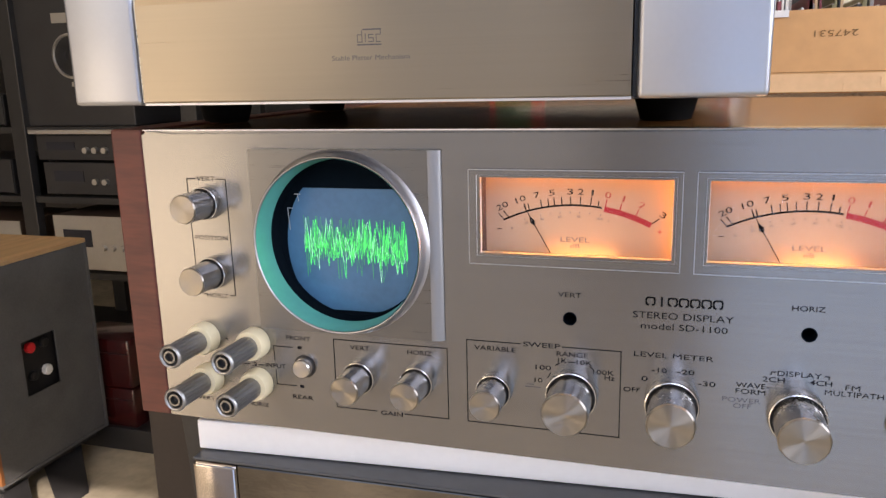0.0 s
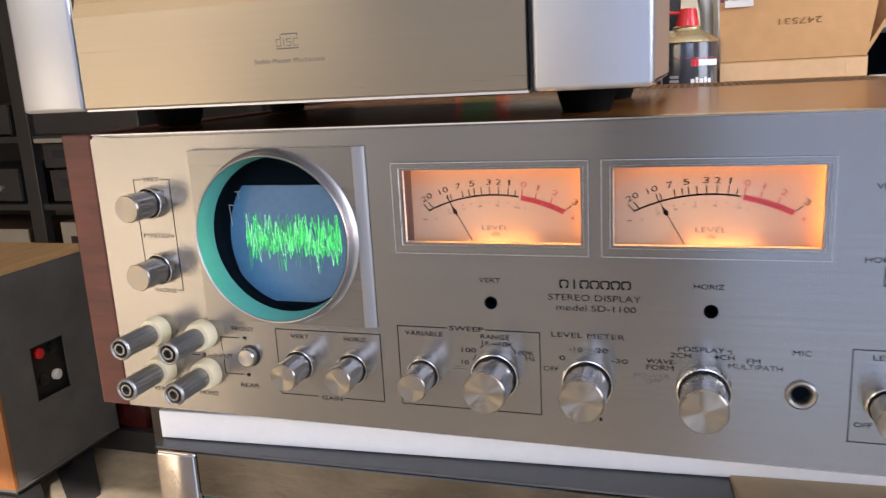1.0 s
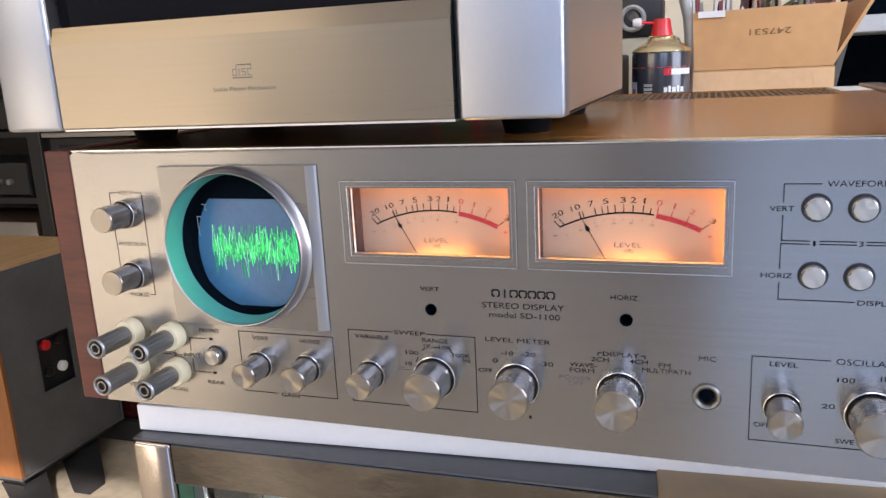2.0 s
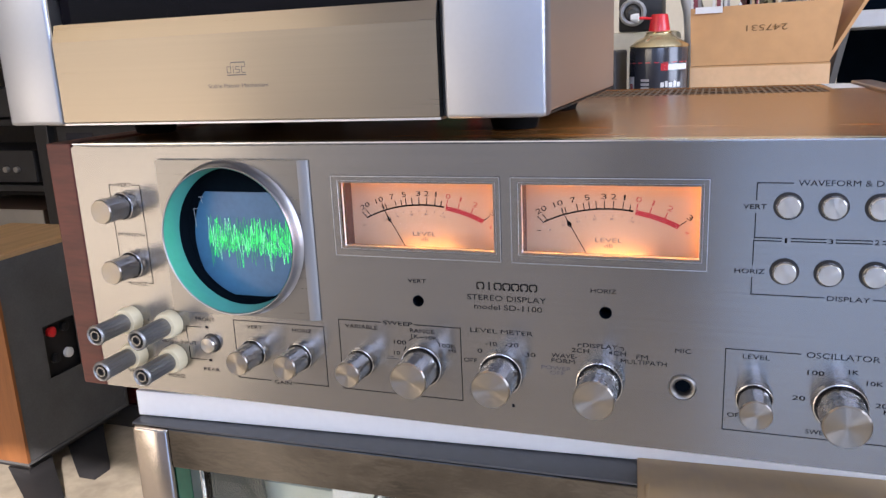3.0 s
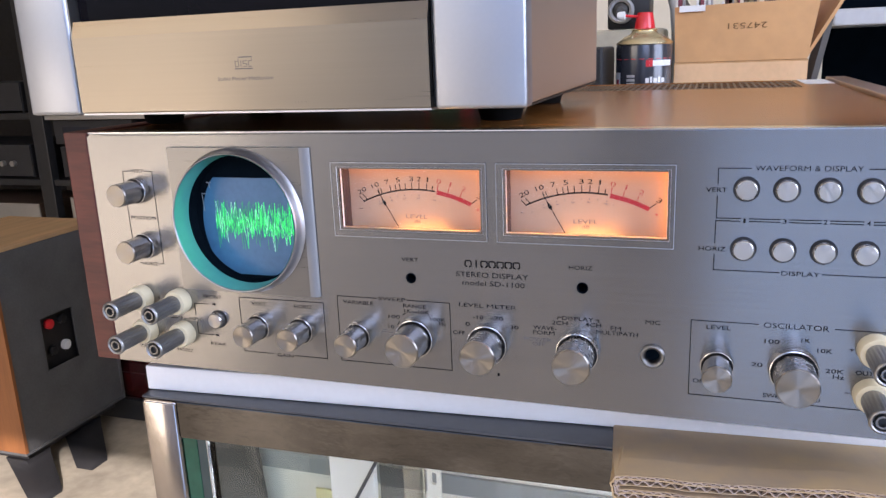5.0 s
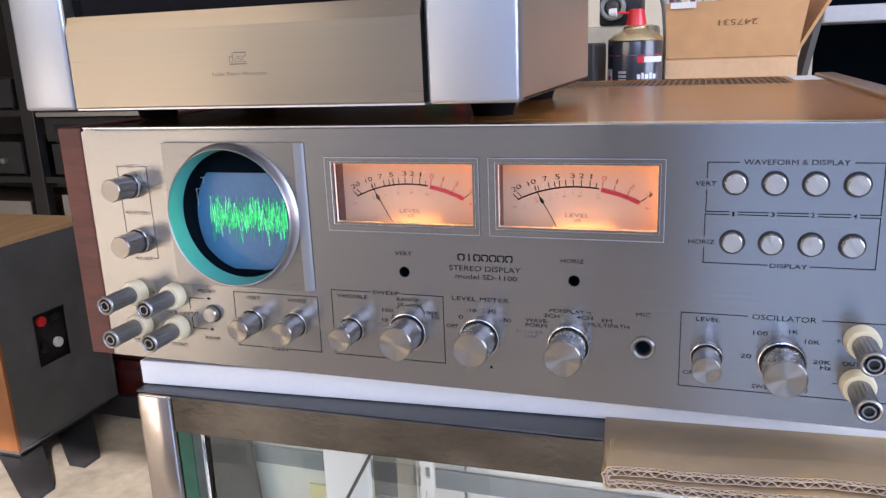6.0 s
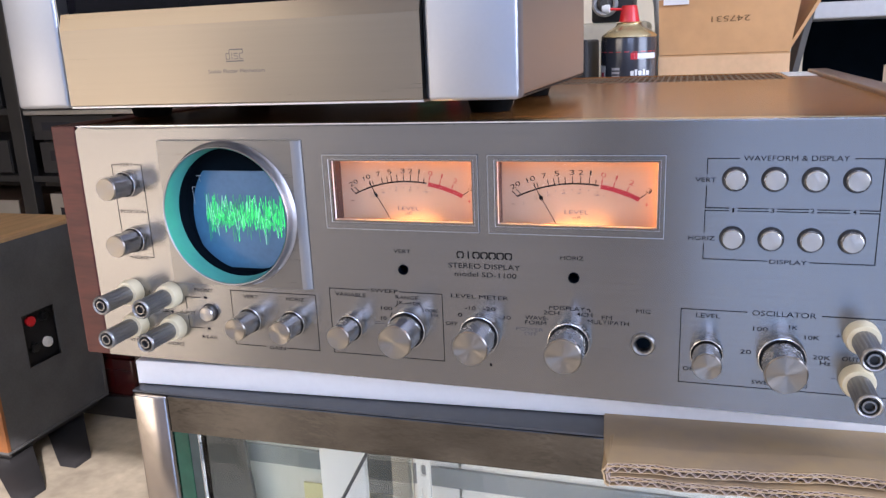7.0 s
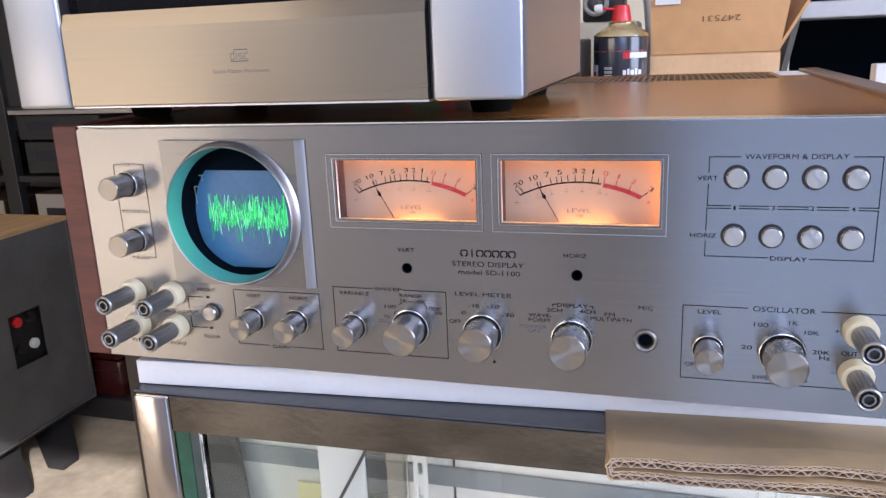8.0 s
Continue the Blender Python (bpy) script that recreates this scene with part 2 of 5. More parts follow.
def thing(name, label, category, at=(0, 0, 0), group="", turn=0.0, local=False):
    """An empty that carries the parts of one thing. local: its parts are given in its own space, else in the world's."""
    e = new(name)
    e.empty_display_size = 0.02
    e.matrix_basis = pose(*at, 0, 0, turn)
    if local:
        LOCAL.add(e.name)
    return tagged(e, label, category, group)


def part(name, bm, material, parent=None, label="", smooth=0.0):
    """Links a bmesh as one mesh object under a thing or a part. """
    me = bpy.data.meshes.new(name)
    bmesh.ops.recalc_face_normals(bm, faces=bm.faces)
    if smooth:
        for f in bm.faces:
            f.smooth = True
        for e in bm.edges:
            if len(e.link_faces) == 2 and e.calc_face_angle(0) > radians(smooth):
                e.smooth = False
    bm.to_mesh(me)
    bm.free()
    me.materials.append(material)
    ob = new(name, me)
    if parent is not None:
        ob.parent = parent
        if parent.type == "EMPTY" and parent.name not in LOCAL:
            ob.matrix_parent_inverse = parent.matrix_basis.inverted()
    if label:
        tagged(ob, label)
    return ob


def structure(name, bm, material, label="", category=""):
    ob = part(name, bm, material)
    return tagged(ob, label, category, kind="structure")


def box(bm, x0, x1, y0, y1, z0, z1, bevel=0.0, seg=2):
    vs = [bm.verts.new((x, y, z)) for x in (x0, x1) for y in (y0, y1) for z in (z0, z1)]
    fs = [bm.faces.new([vs[i] for i in q]) for q in ((0, 1, 3, 2), (4, 6, 7, 5), (0, 4, 5, 1), (2, 3, 7, 6), (0, 2, 6, 4), (1, 5, 7, 3))]
    if bevel:
        bmesh.ops.bevel(bm, geom=list({e for f in fs for e in f.edges}), offset=bevel, segments=seg, affect="EDGES", profile=0.5)
    return bm


def boxed(*a, **k):
    return box(bmesh.new(), *a, **k)


def lathe(profile, steps=48, axis="y", at=(0, 0, 0), flutes=0, depth=0.0, fluted=()):
    """A turned body: profile rows of (radius, distance along the axis). Rows named in fluted take shallow grooves."""
    bm = bmesh.new()
    rings = []
    for i, (r, h) in enumerate(profile):
        ring = []
        if r < 1e-6:
            ring = [bm.verts.new(_axis_point(0, 0, h, axis, at))]
        else:
            for k in range(steps):
                a = 2 * math.pi * k / steps
                rr = r - (depth if flutes and i in fluted and (k * flutes * 2 // steps) % 2 else 0.0)
                ring.append(bm.verts.new(_axis_point(rr * math.cos(a), rr * math.sin(a), h, axis, at)))
        rings.append(ring)
    for a, b in zip(rings, rings[1:]):
        for k in range(steps):
            j = (k + 1) % steps
            if len(a) == 1 and len(b) == 1:
                continue
            if len(a) == 1:
                bm.faces.new((a[0], b[k], b[j]))
            elif len(b) == 1:
                bm.faces.new((a[k], a[j], b[0]))
            else:
                bm.faces.new((a[k], a[j], b[j], b[k]))
    return bm


def _axis_point(u, v, h, axis, at):
    if axis == "y":
        p = (u, h, v)
    elif axis == "x":
        p = (h, u, v)
    else:
        p = (u, v, h)
    return (p[0] + at[0], p[1] + at[1], p[2] + at[2])


def loop_rect(x0, x1, z0, z1, r=0.0, n=4):
    """A rectangle in x and z with rounded corners."""
    if not r:
        return [(x0, z0), (x1, z0), (x1, z1), (x0, z1)]
    pts = []
    for cx, cz, a0 in ((x1 - r, z0 + r, -90), (x1 - r, z1 - r, 0), (x0 + r, z1 - r, 90), (x0 + r, z0 + r, 180)):
        for k in range(n + 1):
            a = radians(a0 + 90 * k / n)
            pts.append((cx + r * math.cos(a), cz + r * math.sin(a)))
    return pts


def loop_circle(cx, cz, r, n=48):
    return [(cx + r * math.cos(2 * math.pi * k / n), cz + r * math.sin(2 * math.pi * k / n)) for k in range(n)]


def sheet(outline, holes, y0, y1):
    """A plate upright in x and z from y0 (front) to y1 with holes right through."""
    bm = bmesh.new()
    edges = []
    for pts in [outline, *holes]:
        vs = [bm.verts.new((x, y0, z)) for x, z in pts]
        edges += [bm.edges.new((a, b)) for a, b in zip(vs, vs[1:] + vs[:1])]
    made = bmesh.ops.triangle_fill(bm, use_beauty=True, use_dissolve=False, edges=edges, normal=(0, -1, 0))
    faces = [f for f in made["geom"] if isinstance(f, bmesh.types.BMFace)]
    ext = bmesh.ops.extrude_face_region(bm, geom=faces, use_keep_orig=True)
    moved = [v for v in ext["geom"] if isinstance(v, bmesh.types.BMVert)]
    bmesh.ops.translate(bm, verts=moved, vec=(0, y1 - y0, 0))
    return bm


def strip(bm, pts, width, y, thick=0.00006):
    """Flat printed line along points (x, z), standing a hair proud of y towards the front."""
    for (xa, za), (xb, zb) in zip(pts, pts[1:]):
        d = Vector((xb - xa, zb - za))
        if d.length < 1e-7:
            continue
        d.normalize()
        nx, nz = -d.y * width / 2, d.x * width / 2
        ex, ez = d.x * width / 2, d.y * width / 2
        q = [(xa - ex + nx, za - ez + nz), (xb + ex + nx, zb + ez + nz), (xb + ex - nx, zb + ez - nz), (xa - ex - nx, za - ez - nz)]
        fr = [bm.verts.new((x, y - thick, z)) for x, z in q]
        bk = [bm.verts.new((x, y, z)) for x, z in q]
        bm.faces.new(fr)
        for i in range(4):
            bm.faces.new((fr[i], fr[(i + 1) % 4], bk[(i + 1) % 4], bk[i]))
    return bm


def tube(bm, pts, r, sides=8):
    """A round rod along points in space."""
    rings = []
    for i, p in enumerate(pts):
        p = Vector(p)
        d = (Vector(pts[min(i + 1, len(pts) - 1)]) - Vector(pts[max(i - 1, 0)])).normalized()
        q = d.to_track_quat("Z", "Y")
        rings.append([bm.verts.new(p + q @ Vector((r * math.cos(2 * math.pi * k / sides), r * math.sin(2 * math.pi * k / sides), 0))) for k in range(sides)])
    for a, b in zip(rings, rings[1:]):
        for k in range(sides):
            bm.faces.new((a[k], a[(k + 1) % sides], b[(k + 1) % sides], b[k]))
    bm.faces.new(rings[0][::-1])
    bm.faces.new(rings[-1])
    return bm


def lettering(words, x, z, width, height, y, material, parent, turn=0.0, flat=(1, 1), name="lettering", bold=0.0):
    """Printed words, centred at x and z on an upright face, fitted to a width and a height."""
    cu = bpy.data.curves.new("words", "FONT")
    cu.body, cu.extrude, cu.resolution_u, cu.offset = words, 0.0, 3, bold
    tmp = bpy.data.objects.new("words", cu)
    scene.collection.objects.link(tmp)
    bpy.context.view_layer.update()
    me = bpy.data.meshes.new_from_object(tmp.evaluated_get(bpy.context.evaluated_depsgraph_get()))
    bpy.data.objects.remove(tmp)
    co = np.array([v.co[:] for v in me.vertices])
    lo, hi = co.min(0), co.max(0)
    bm = bmesh.new()
    bm.from_mesh(me)
    bpy.data.meshes.remove(me)
    c, s = math.cos(radians(turn)), math.sin(radians(turn))
    for v in bm.verts:
        u = ((v.co.x - lo[0]) / max(hi[0] - lo[0], 1e-6) - 0.5) * width
        w = ((v.co.y - lo[1]) / max(hi[1] - lo[1], 1e-6) - 0.5) * height
        v.co = (x + u * c - w * s, y - 0.00006, z + u * s + w * c)
    ob = part(name, bm, material, parent)
    return ob


# ---- the room ----
CEIL = 3.8
structure("floor", boxed(-4.2, 3.2, -3.1, 4.2, -0.12, 0.0), CONCRETE, "dusty pale concrete floor, its mottling also standing in for grey shadows", "floor")
structure("ground", boxed(-60, 60, -120, -3.104, -0.3, -0.03), PAVING, "pale paving outside the added door opening", "ground")
structure("wall_west", boxed(-4.4, -4.2, -3.1, 4.2, 0.0, CEIL), DARK_WALL, "dark workshop wall behind the equipment", "wall")
structure("wall_north", boxed(-4.2, 3.2, 4.2, 4.4, 0.0, CEIL), DARK_WALL, "dark workshop wall behind the racks", "wall")
# opening cut into this unseen wall for the added side lamp
_bm = sheet([(-3.1, 0.0), (4.4, 0.0), (4.4, CEIL), (-3.1, CEIL)], [[(-2.05, 1.05), (0.25, 1.05), (0.25, 3.25), (-2.05, 3.25)]], 0.0, 0.2)
for v in _bm.verts:
    v.co = (3.2 + v.co.y, v.co.x, v.co.z)
structure("wall_east", _bm, PLASTER, "unseen cream plaster wall with an opening added for the side lamp", "wall")
# unseen walls and lintel, added to frame the lamps and limit the sun
structure("wall_south_west", boxed(-4.2, -3.8, -3.3, -3.1, 0.0, CEIL), WARM_BOARD, "unseen warm plywood wall beside the added door opening", "wall")
structure("wall_south_east", boxed(1.95, 3.4, -3.3, -3.104, 0.0, CEIL), PLASTER, "unseen cream wall beside the added door opening", "wall")
structure("wall_south_lintel", boxed(-3.8, 1.95, -3.3, -3.1, 3.52, CEIL), PLASTER, "unseen cream lintel over the added door opening", "wall")
structure("ceiling", boxed(-4.4, 3.4, -3.3, 4.4, CEIL + 0.002, CEIL + 0.12), CEILING, "pale boarded workshop ceiling", "ceiling")
# unseen wall, its height set to hold back sun and low sky
structure("wall_sun_block", boxed(-0.6, 14.0, -8.0, -7.0, -0.03, 3.2), PLASTER, "unseen rendered wall added to block sun and low sky", "wall")

# ---- the stereo display unit ----
PB, PT = 1.1415, 1.2905          # lower and upper edge of the front panel
PW = 0.470                   # its width
unit = thing("stereo_display", "brushed aluminium stereo display unit with round scope and two meters", "stereo display", (0.236, 0.2, 1.125))
CX, CZ = 0.1046, 1.2386       # scope axis
METERS = ((0.1653, 0.2549), (0.2598, 0.3499))
MZ0, MZ1 = 1.2318, 1.2740     # lower and upper edge of the meter frames
_holes = [loop_circle(CX, CZ, 0.0410)]
for a, b in METERS:
    _holes.append(loop_rect(a + 0.0050, b - 0.0036, 1.2368, 1.2706))
for hx in (0.2100, 0.3050):
    _holes.append(loop_circle(hx, 1.2093, 0.0028, 20))
_holes.append(loop_circle(0.3410, 1.1749, 0.0052, 24))
_bm = sheet(loop_rect(0.0, PW, PB, PT), _holes, 0.0, 0.0055)
_top = [e for e in _bm.edges if all(abs(v.co.z - PT) < 1e-6 and abs(v.co.y) < 1e-6 for v in e.verts)]
bmesh.ops.bevel(_bm, geom=_top, offset=0.0016, segments=2, affect="EDGES")
panel = part("front_panel", _bm, BRUSHED, unit, "brushed aluminium front panel with black lettering")
part("top_edge", boxed(0.0, PW, 0.0014, 0.0054, PT - 0.0002, PT + 0.0004), PANEL_EDGE, unit, "planed bright upper edge of the panel")
# black bar that fills the gap with painted shade
part("top_gap_shade", boxed(0.0, PW, 0.0057, 0.0088, 1.2840, 1.2892), BLACK, unit)
part("cover_edging", boxed(0.0, PW, 0.0090, 0.0142, 1.2842, 1.2908, bevel=0.0006), GOLD, unit, "pale yellowish edging along the top cover")
for n, a, b in (("side_cheek", -0.0185, -0.0004), ("side_cheek", PW + 0.0004, PW + 0.0185)):
    part(n, boxed(a, b, 0.0, 0.47, PB - 0.0005, PT + (0.0006 if a < 0 else 0.0022), bevel=0.0012), ROSEWOOD if a < 0 else CHEEK, unit, "dark red rosewood side cheek" if a < 0 else "mid brown wooden end cheek")
# chassis and the wooden cover with its vent strip
part("chassis", boxed(0.002, PW - 0.002, 0.0405, 0.465, 1.143, 1.2828), BLACK, unit)
part("top_cover", boxed(0.0, PW, 0.0145, 0.345, 1.284, 1.290, bevel=0.0008), WALNUT, unit, "walnut veneered top cover")
part("rear_cover", boxed(0.440, PW, 0.3454, 0.468, 1.284, 1.290, bevel=0.0008), WALNUT, unit)
part("cover_edge", boxed(0.0, 0.4396, 0.4645, 0.468, 1.284, 1.290), WALNUT, unit)
part("rating_label", boxed(0.444, 0.4685, 0.385, 0.462, 1.2902, 1.2904), PAPER, unit, "pale label strip on the top cover")
_bm = bmesh.new()
_rows, _cols = 4, 76
_px, _py = 0.4392 / _cols, 0.118 / _rows
for i in range(_cols + 1):
    box(_bm, i * _px * 0.994, i * _px * 0.994 + 0.0019, 0.3458, 0.4642, 1.2887, 1.2892)
for j in range(_rows + 1):
    box(_bm, 0.0002, 0.4394, 0.3458 + j * _py * 0.92, 0.3458 + j * _py * 0.92 + 0.0075, 1.2886, 1.2891)
part("vent_grille", _bm, GRILLE, unit, "brown perforated vent strip")
part("vent_floor", boxed(0.0, 0.4394, 0.3456, 0.4644, 1.2832, 1.2850), MASK, unit)
for fx in (0.05, 0.42):
    for fy in (0.10, 0.41):
        part("foot", lathe([(0, 1.1255), (0.013, 1.1255), (0.015, 1.1285), (0.015, 1.1400), (0, 1.1400)], 24, "z", (fx, fy, 0)), RUBBER, unit)

# scope: raised plate, bezel ring, deep tube, mask, screen, trace
_bm = sheet(loop_rect(0.0597, 0.1477, 1.1950, 1.2820), [loop_circle(CX, CZ, 0.0412, 64)], -0.0028, -0.0002)
scope = part("scope_plate", _bm, PLATE, unit, "raised brushed plate round the scope")


def rounded_edge(x, width, z0, z1, y0, y1, steps=8):
    """A quarter-round shoulder from a raised plate down to the panel."""
    bm, rows = bmesh.new(), []
    for k in range(steps + 1):
        a = math.pi / 2 * k / steps
        px, py = x + width * math.sin(a), y0 + (y1 - y0) * (1 - math.cos(a))
        rows.append([bm.verts.new((px, py, z0)), bm.verts.new((px, py, z1))])
    back = [bm.verts.new((x, y1, z0)), bm.verts.new((x, y1, z1))]
    for a, b in zip(rows, rows[1:]):
        bm.faces.new((a[0], b[0], b[1], a[1]))
    bm.faces.new([r[0] for r in rows] + [back[0]])
    bm.faces.new([r[1] for r in rows] + [back[1]])
    return bm


part("plate_shoulder", rounded_edge(0.1478, 0.0056, 1.1950, 1.2820, -0.0028, -0.0002, 14), SHOULDER, unit, "rounded bright shoulder of the scope plate", 30)
part("scope_ring", lathe([(0.0402, 0.004), (0.0402, -0.0088), (0.0405, -0.0095), (0.0409, -0.0096), (0.0413, -0.0090), (0.0415, -0.0070), (0.0419, -0.0052), (0.0426, -0.0038), (0.0436, -0.0029)], 96, "y", (CX, 0, CZ)),
     RING, unit, "satin aluminium scope ring", 60)
part("scope_tube", lathe([(0.0400, -0.0092), (0.0389, 0.0030), (0.0401, 0.0030), (0.0401, -0.0092)], 96, "y", (CX, 0, CZ)), TEAL, unit, "teal inner wall of the scope", 40)
part("scope_hood", lathe([(0.0401, 0.0031), (0.0388, 0.0034), (0.0382, 0.0118), (0.0401, 0.0118)], 96, "y", (CX, 0, CZ)), MASK, unit, "black hood behind the ring", 40)
SY, ST, SB = 0.0112, 1.2626, 1.2024
_win = []
for k in range(72):
    a = 2 * math.pi * k / 72
    _win.append((CX + (0.0378 if math.cos(a) > 0 else 0.0345) * math.cos(a), min(ST, max(SB, CZ - 0.004 + 0.0400 * math.sin(a)))))
part("scope_mask", sheet(loop_circle(CX, CZ, 0.0384, 64), [_win], 0.0104, 0.0108), MASK, unit, "black mask round the screen")
part("scope_screen", boxed(CX - 0.0384, CX + 0.0384, SY, SY + 0.001, 1.2000, 1.2650), SCREEN, unit, "grey blue scope screen")
_bm = bmesh.new()
strip(_bm, [(0.0722, 1.2420), (0.0716, 1.2525), (0.0742, 1.2525)], 0.00040, 0.0103)
strip(_bm, [(0.0756, 1.2594), (0.0786, 1.2594)], 0.00040, 0.0103)
strip(_bm, [(0.0772, 1.2590), (0.0778, 1.2560)], 0.00030, 0.0103)
part("mask_marks", _bm, MASK_MARK, unit)


def trace(seed, n, swing, width):
    """One uneven sweep of the beam across the screen."""
    rng = random.Random(seed)
    pts, v, level = [], 0.0, rng.gauss(0, 0.0015)
    for i in range(n + 1):
        level = 0.93 * level + rng.gauss(0, 0.0013 * swing)
        kick = rng.gauss(0, 0.0095 * swing) if rng.random() < 0.18 else rng.gauss(0, 0.0055 * swing)
        v = max(-0.0150, min(0.0150, level + 0.10 * v + kick))
        x = 0.0795 + 0.0525 * i / n
        pts.append((x, 1.2338 + v - 0.0015 * i / n))
        if rng.random() < 0.35:
            pts.append((x + rng.gauss(0, 0.0002), 1.2338 + v * rng.uniform(-0.9, 0.3)))
    return strip(bmesh.new(), pts, width, SY - 0.0002 - 0.00005 * seed, 0.00003)


for seed, n, swing, width, glowing in ((1, 74, 0.9, 0.00026, TRACE), (2, 66, 1.0, 0.00018, TRACE_DIM), (3, 80, 0.7, 0.00024, TRACE), (4, 58, 1.0, 0.00020, TRACE), (5, 70, 1.1, 0.00020, TRACE_DIM),
                                       (6, 64, 0.7, 0.00022, TRACE), (7, 60, 0.8, 0.00020, TRACE_DIM), (8, 44, 1.2, 0.00014, TRACE_PALE), (9, 52, 1.3, 0.00014, TRACE_DIM)):
    part("beam_trace", trace(seed, n, swing, width), glowing, unit, "green waveform trace on the screen")


# meters
def meter(x0, x1):
    """A backlit level meter behind a rectangular cut-out."""
    cx, w = (x0 + x1) / 2, x1 - x0
    y = 0.0140
    wa, wb, wc, wd = x0 + 0.0050, x1 - 0.0036, 1.2370, 1.2704
    m = part("level_meter", sheet(loop_rect(x0, x1, MZ0, MZ1), [loop_rect(wa, wb, wc, wd)], -0.0006, -0.0002), BRUSHED, unit, "raised frame of the backlit level meter")
    bm = bmesh.new()
    strip(bm, [(x0 + 0.0003, MZ0 + 0.0003), (x1 - 0.0003, MZ0 + 0.0003), (x1 - 0.0003, MZ1 - 0.0003), (x0 + 0.0003, MZ1 - 0.0003), (x0 + 0.0003, MZ0 + 0.0003)], 0.00032, -0.0006, 0.0002)
    part("frame_line", bm, RING, m)
    # sloping inner frame
    bm = bmesh.new()
    a = [(wa - 0.0012, wc - 0.0012), (wb + 0.0012, wc - 0.0012), (wb + 0.0012, wd + 0.0010), (wa - 0.0012, wd + 0.0010)]
    b = [(wa + 0.0004, wc + 0.0004), (wb - 0.0004, wc + 0.0004), (wb - 0.0004, wd - 0.0003), (wa + 0.0004, wd - 0.0003)]
    va = [bm.verts.new((x, -0.0009, z)) for x, z in a]
    vb = [bm.verts.new((x, 0.0022, z)) for x, z in b]
    vc = [bm.verts.new((x, 0.0022, z)) for x, z in a]
    for i in range(4):
        j = (i + 1) % 4
        bm.faces.new((va[i], va[j], vb[j], vb[i]))
        bm.faces.new((va[i], vc[i], vc[j], va[j]))
        bm.faces.new((vb[i], vb[j], vc[j], vc[i]))
    part("inner_frame", bm, SATIN_ALU, m, "bevelled metal inner frame")
    part("dial", boxed(x0 - 0.001, x1 + 0.001, y, y + 0.001, 1.2290, 1.2760), DIAL, m, "glowing cream and orange meter dial")
    bm = sheet(loop_rect(x0 - 0.0022, x1 + 0.0022, 1.2275, 1.2775), [loop_rect(x0 - 0.0012, x1 + 0.0012, 1.2288, 1.2762)], 0.0058, 0.0156)
    box(bm, x0 - 0.0022, x1 + 0.0022, 0.0157, 0.0166, 1.2275, 1.2775)
    part("lamp_house", bm, LAMP_DARK, m)
    part("side_shade", boxed(wa - 0.0016, wa - 0.0004, 0.0036, 0.0138, 1.2290, 1.2760), LAMP_DARK, m, "dark brown wall at the side of the dial")
    pane = part("pane", boxed(wa - 0.0008, wb + 0.0008, 0.0026, 0.0034, wc - 0.0008, wd + 0.0008), METER_PANE, m, "clear meter glass")
    pane.visible_shadow = False
    # scale: arc about a point below the dial
    ac, R = (x0 + 0.0446, 1.1846), 0.0722

    def on(deg, r):
        return (ac[0] + r * math.sin(radians(deg)), ac[1] + r * math.cos(radians(deg)))
    bm = strip(bmesh.new(), [on(-26.0 + k * 0.87, R) for k in range(0, 41)], 0.00085, y)
    part("scale_arc", bm, INK, m)
    bm = bmesh.new()
    rim = [[bm.verts.new((*on(10.0 + k * 0.83, R - 0.0003 + e * 0.0012), y - 0.0002)) for e in (-1, 1)] for k in range(21)]
    for a, b in zip(rim, rim[1:]):
        bm.faces.new((a[0], b[0], b[1], a[1]))
    for v in bm.verts:
        v.co = (v.co.x, v.co.z, v.co.y)
    part("red_band", bm, DIAL_RED, m, "thick red overload band")
    # ticks: angle, length, printed in red
    for d, long, red in ((-26.0, 0.0036, 0), (-24.1, 0.0036, 0), (-17.4, 0.0034, 0), (-16.2, 0.0030, 0), (-11.7, 0.0034, 0), (-9.2, 0.0034, 0), (-7.2, 0.0036, 0), (-4.6, 0.0036, 0),
                         (-1.6, 0.0036, 0), (1.7, 0.0036, 0), (5.2, 0.0036, 0), (7.8, 0.0026, 0), (10.2, 0.0038, 1), (15.1, 0.0034, 1), (20.8, 0.0034, 1), (26.4, 0.0036, 0)):
        bm = strip(bmesh.new(), [on(d, R), on(d + (1.4 if d > 26 else -0.9 if d < -20 else 0), R + long)], 0.00048, y)
        part("scale_tick", bm, DIAL_RED if red else INK, m)
    for d, word, red in ((-24.7, "20", 0), (-18.1, "10", 0), (-12.6, "7", 0), (-7.6, "5", 0), (-1.7, "3", 0), (1.7, "2", 0), (5.4, "1", 0), (10.3, "0", 1), (15.3, "1", 1), (21.2, "2", 1), (28.3, "3", 0)):
        px, pz = on(d, R + 0.0060)
        wide = {"20": 0.0056, "10": 0.0046, "1": 0.0009}.get(word, 0.0026)
        lettering(word, px, pz, wide, 0.0026, y, NUMBER_RED if red else INK, m, -d * 1.15, name="scale_number", bold=0.002 * (word != "1"))
    for d, word in ((-24.9, "0"), (-18.9, "20"), (-12.6, "40"), (-5.7, "60"), (1.3, "80"), (9.1, "100"), (12.3, "%")):
        px, pz = on(d, R - 0.0049)
        lettering(word, px, pz, 0.0009 * len(word), 0.0011, y, GREY_INK, m, -d, name="scale_number")
    for d in (-18.9, -12.8, -9.1, -5.5, -1.9, 1.6, 5.2, 9.1):
        bm = strip(bmesh.new(), [on(d, R - 0.0034), on(d, R - 0.0030)], 0.0004, y)
        part("scale_dot", bm, GREY_INK, m)
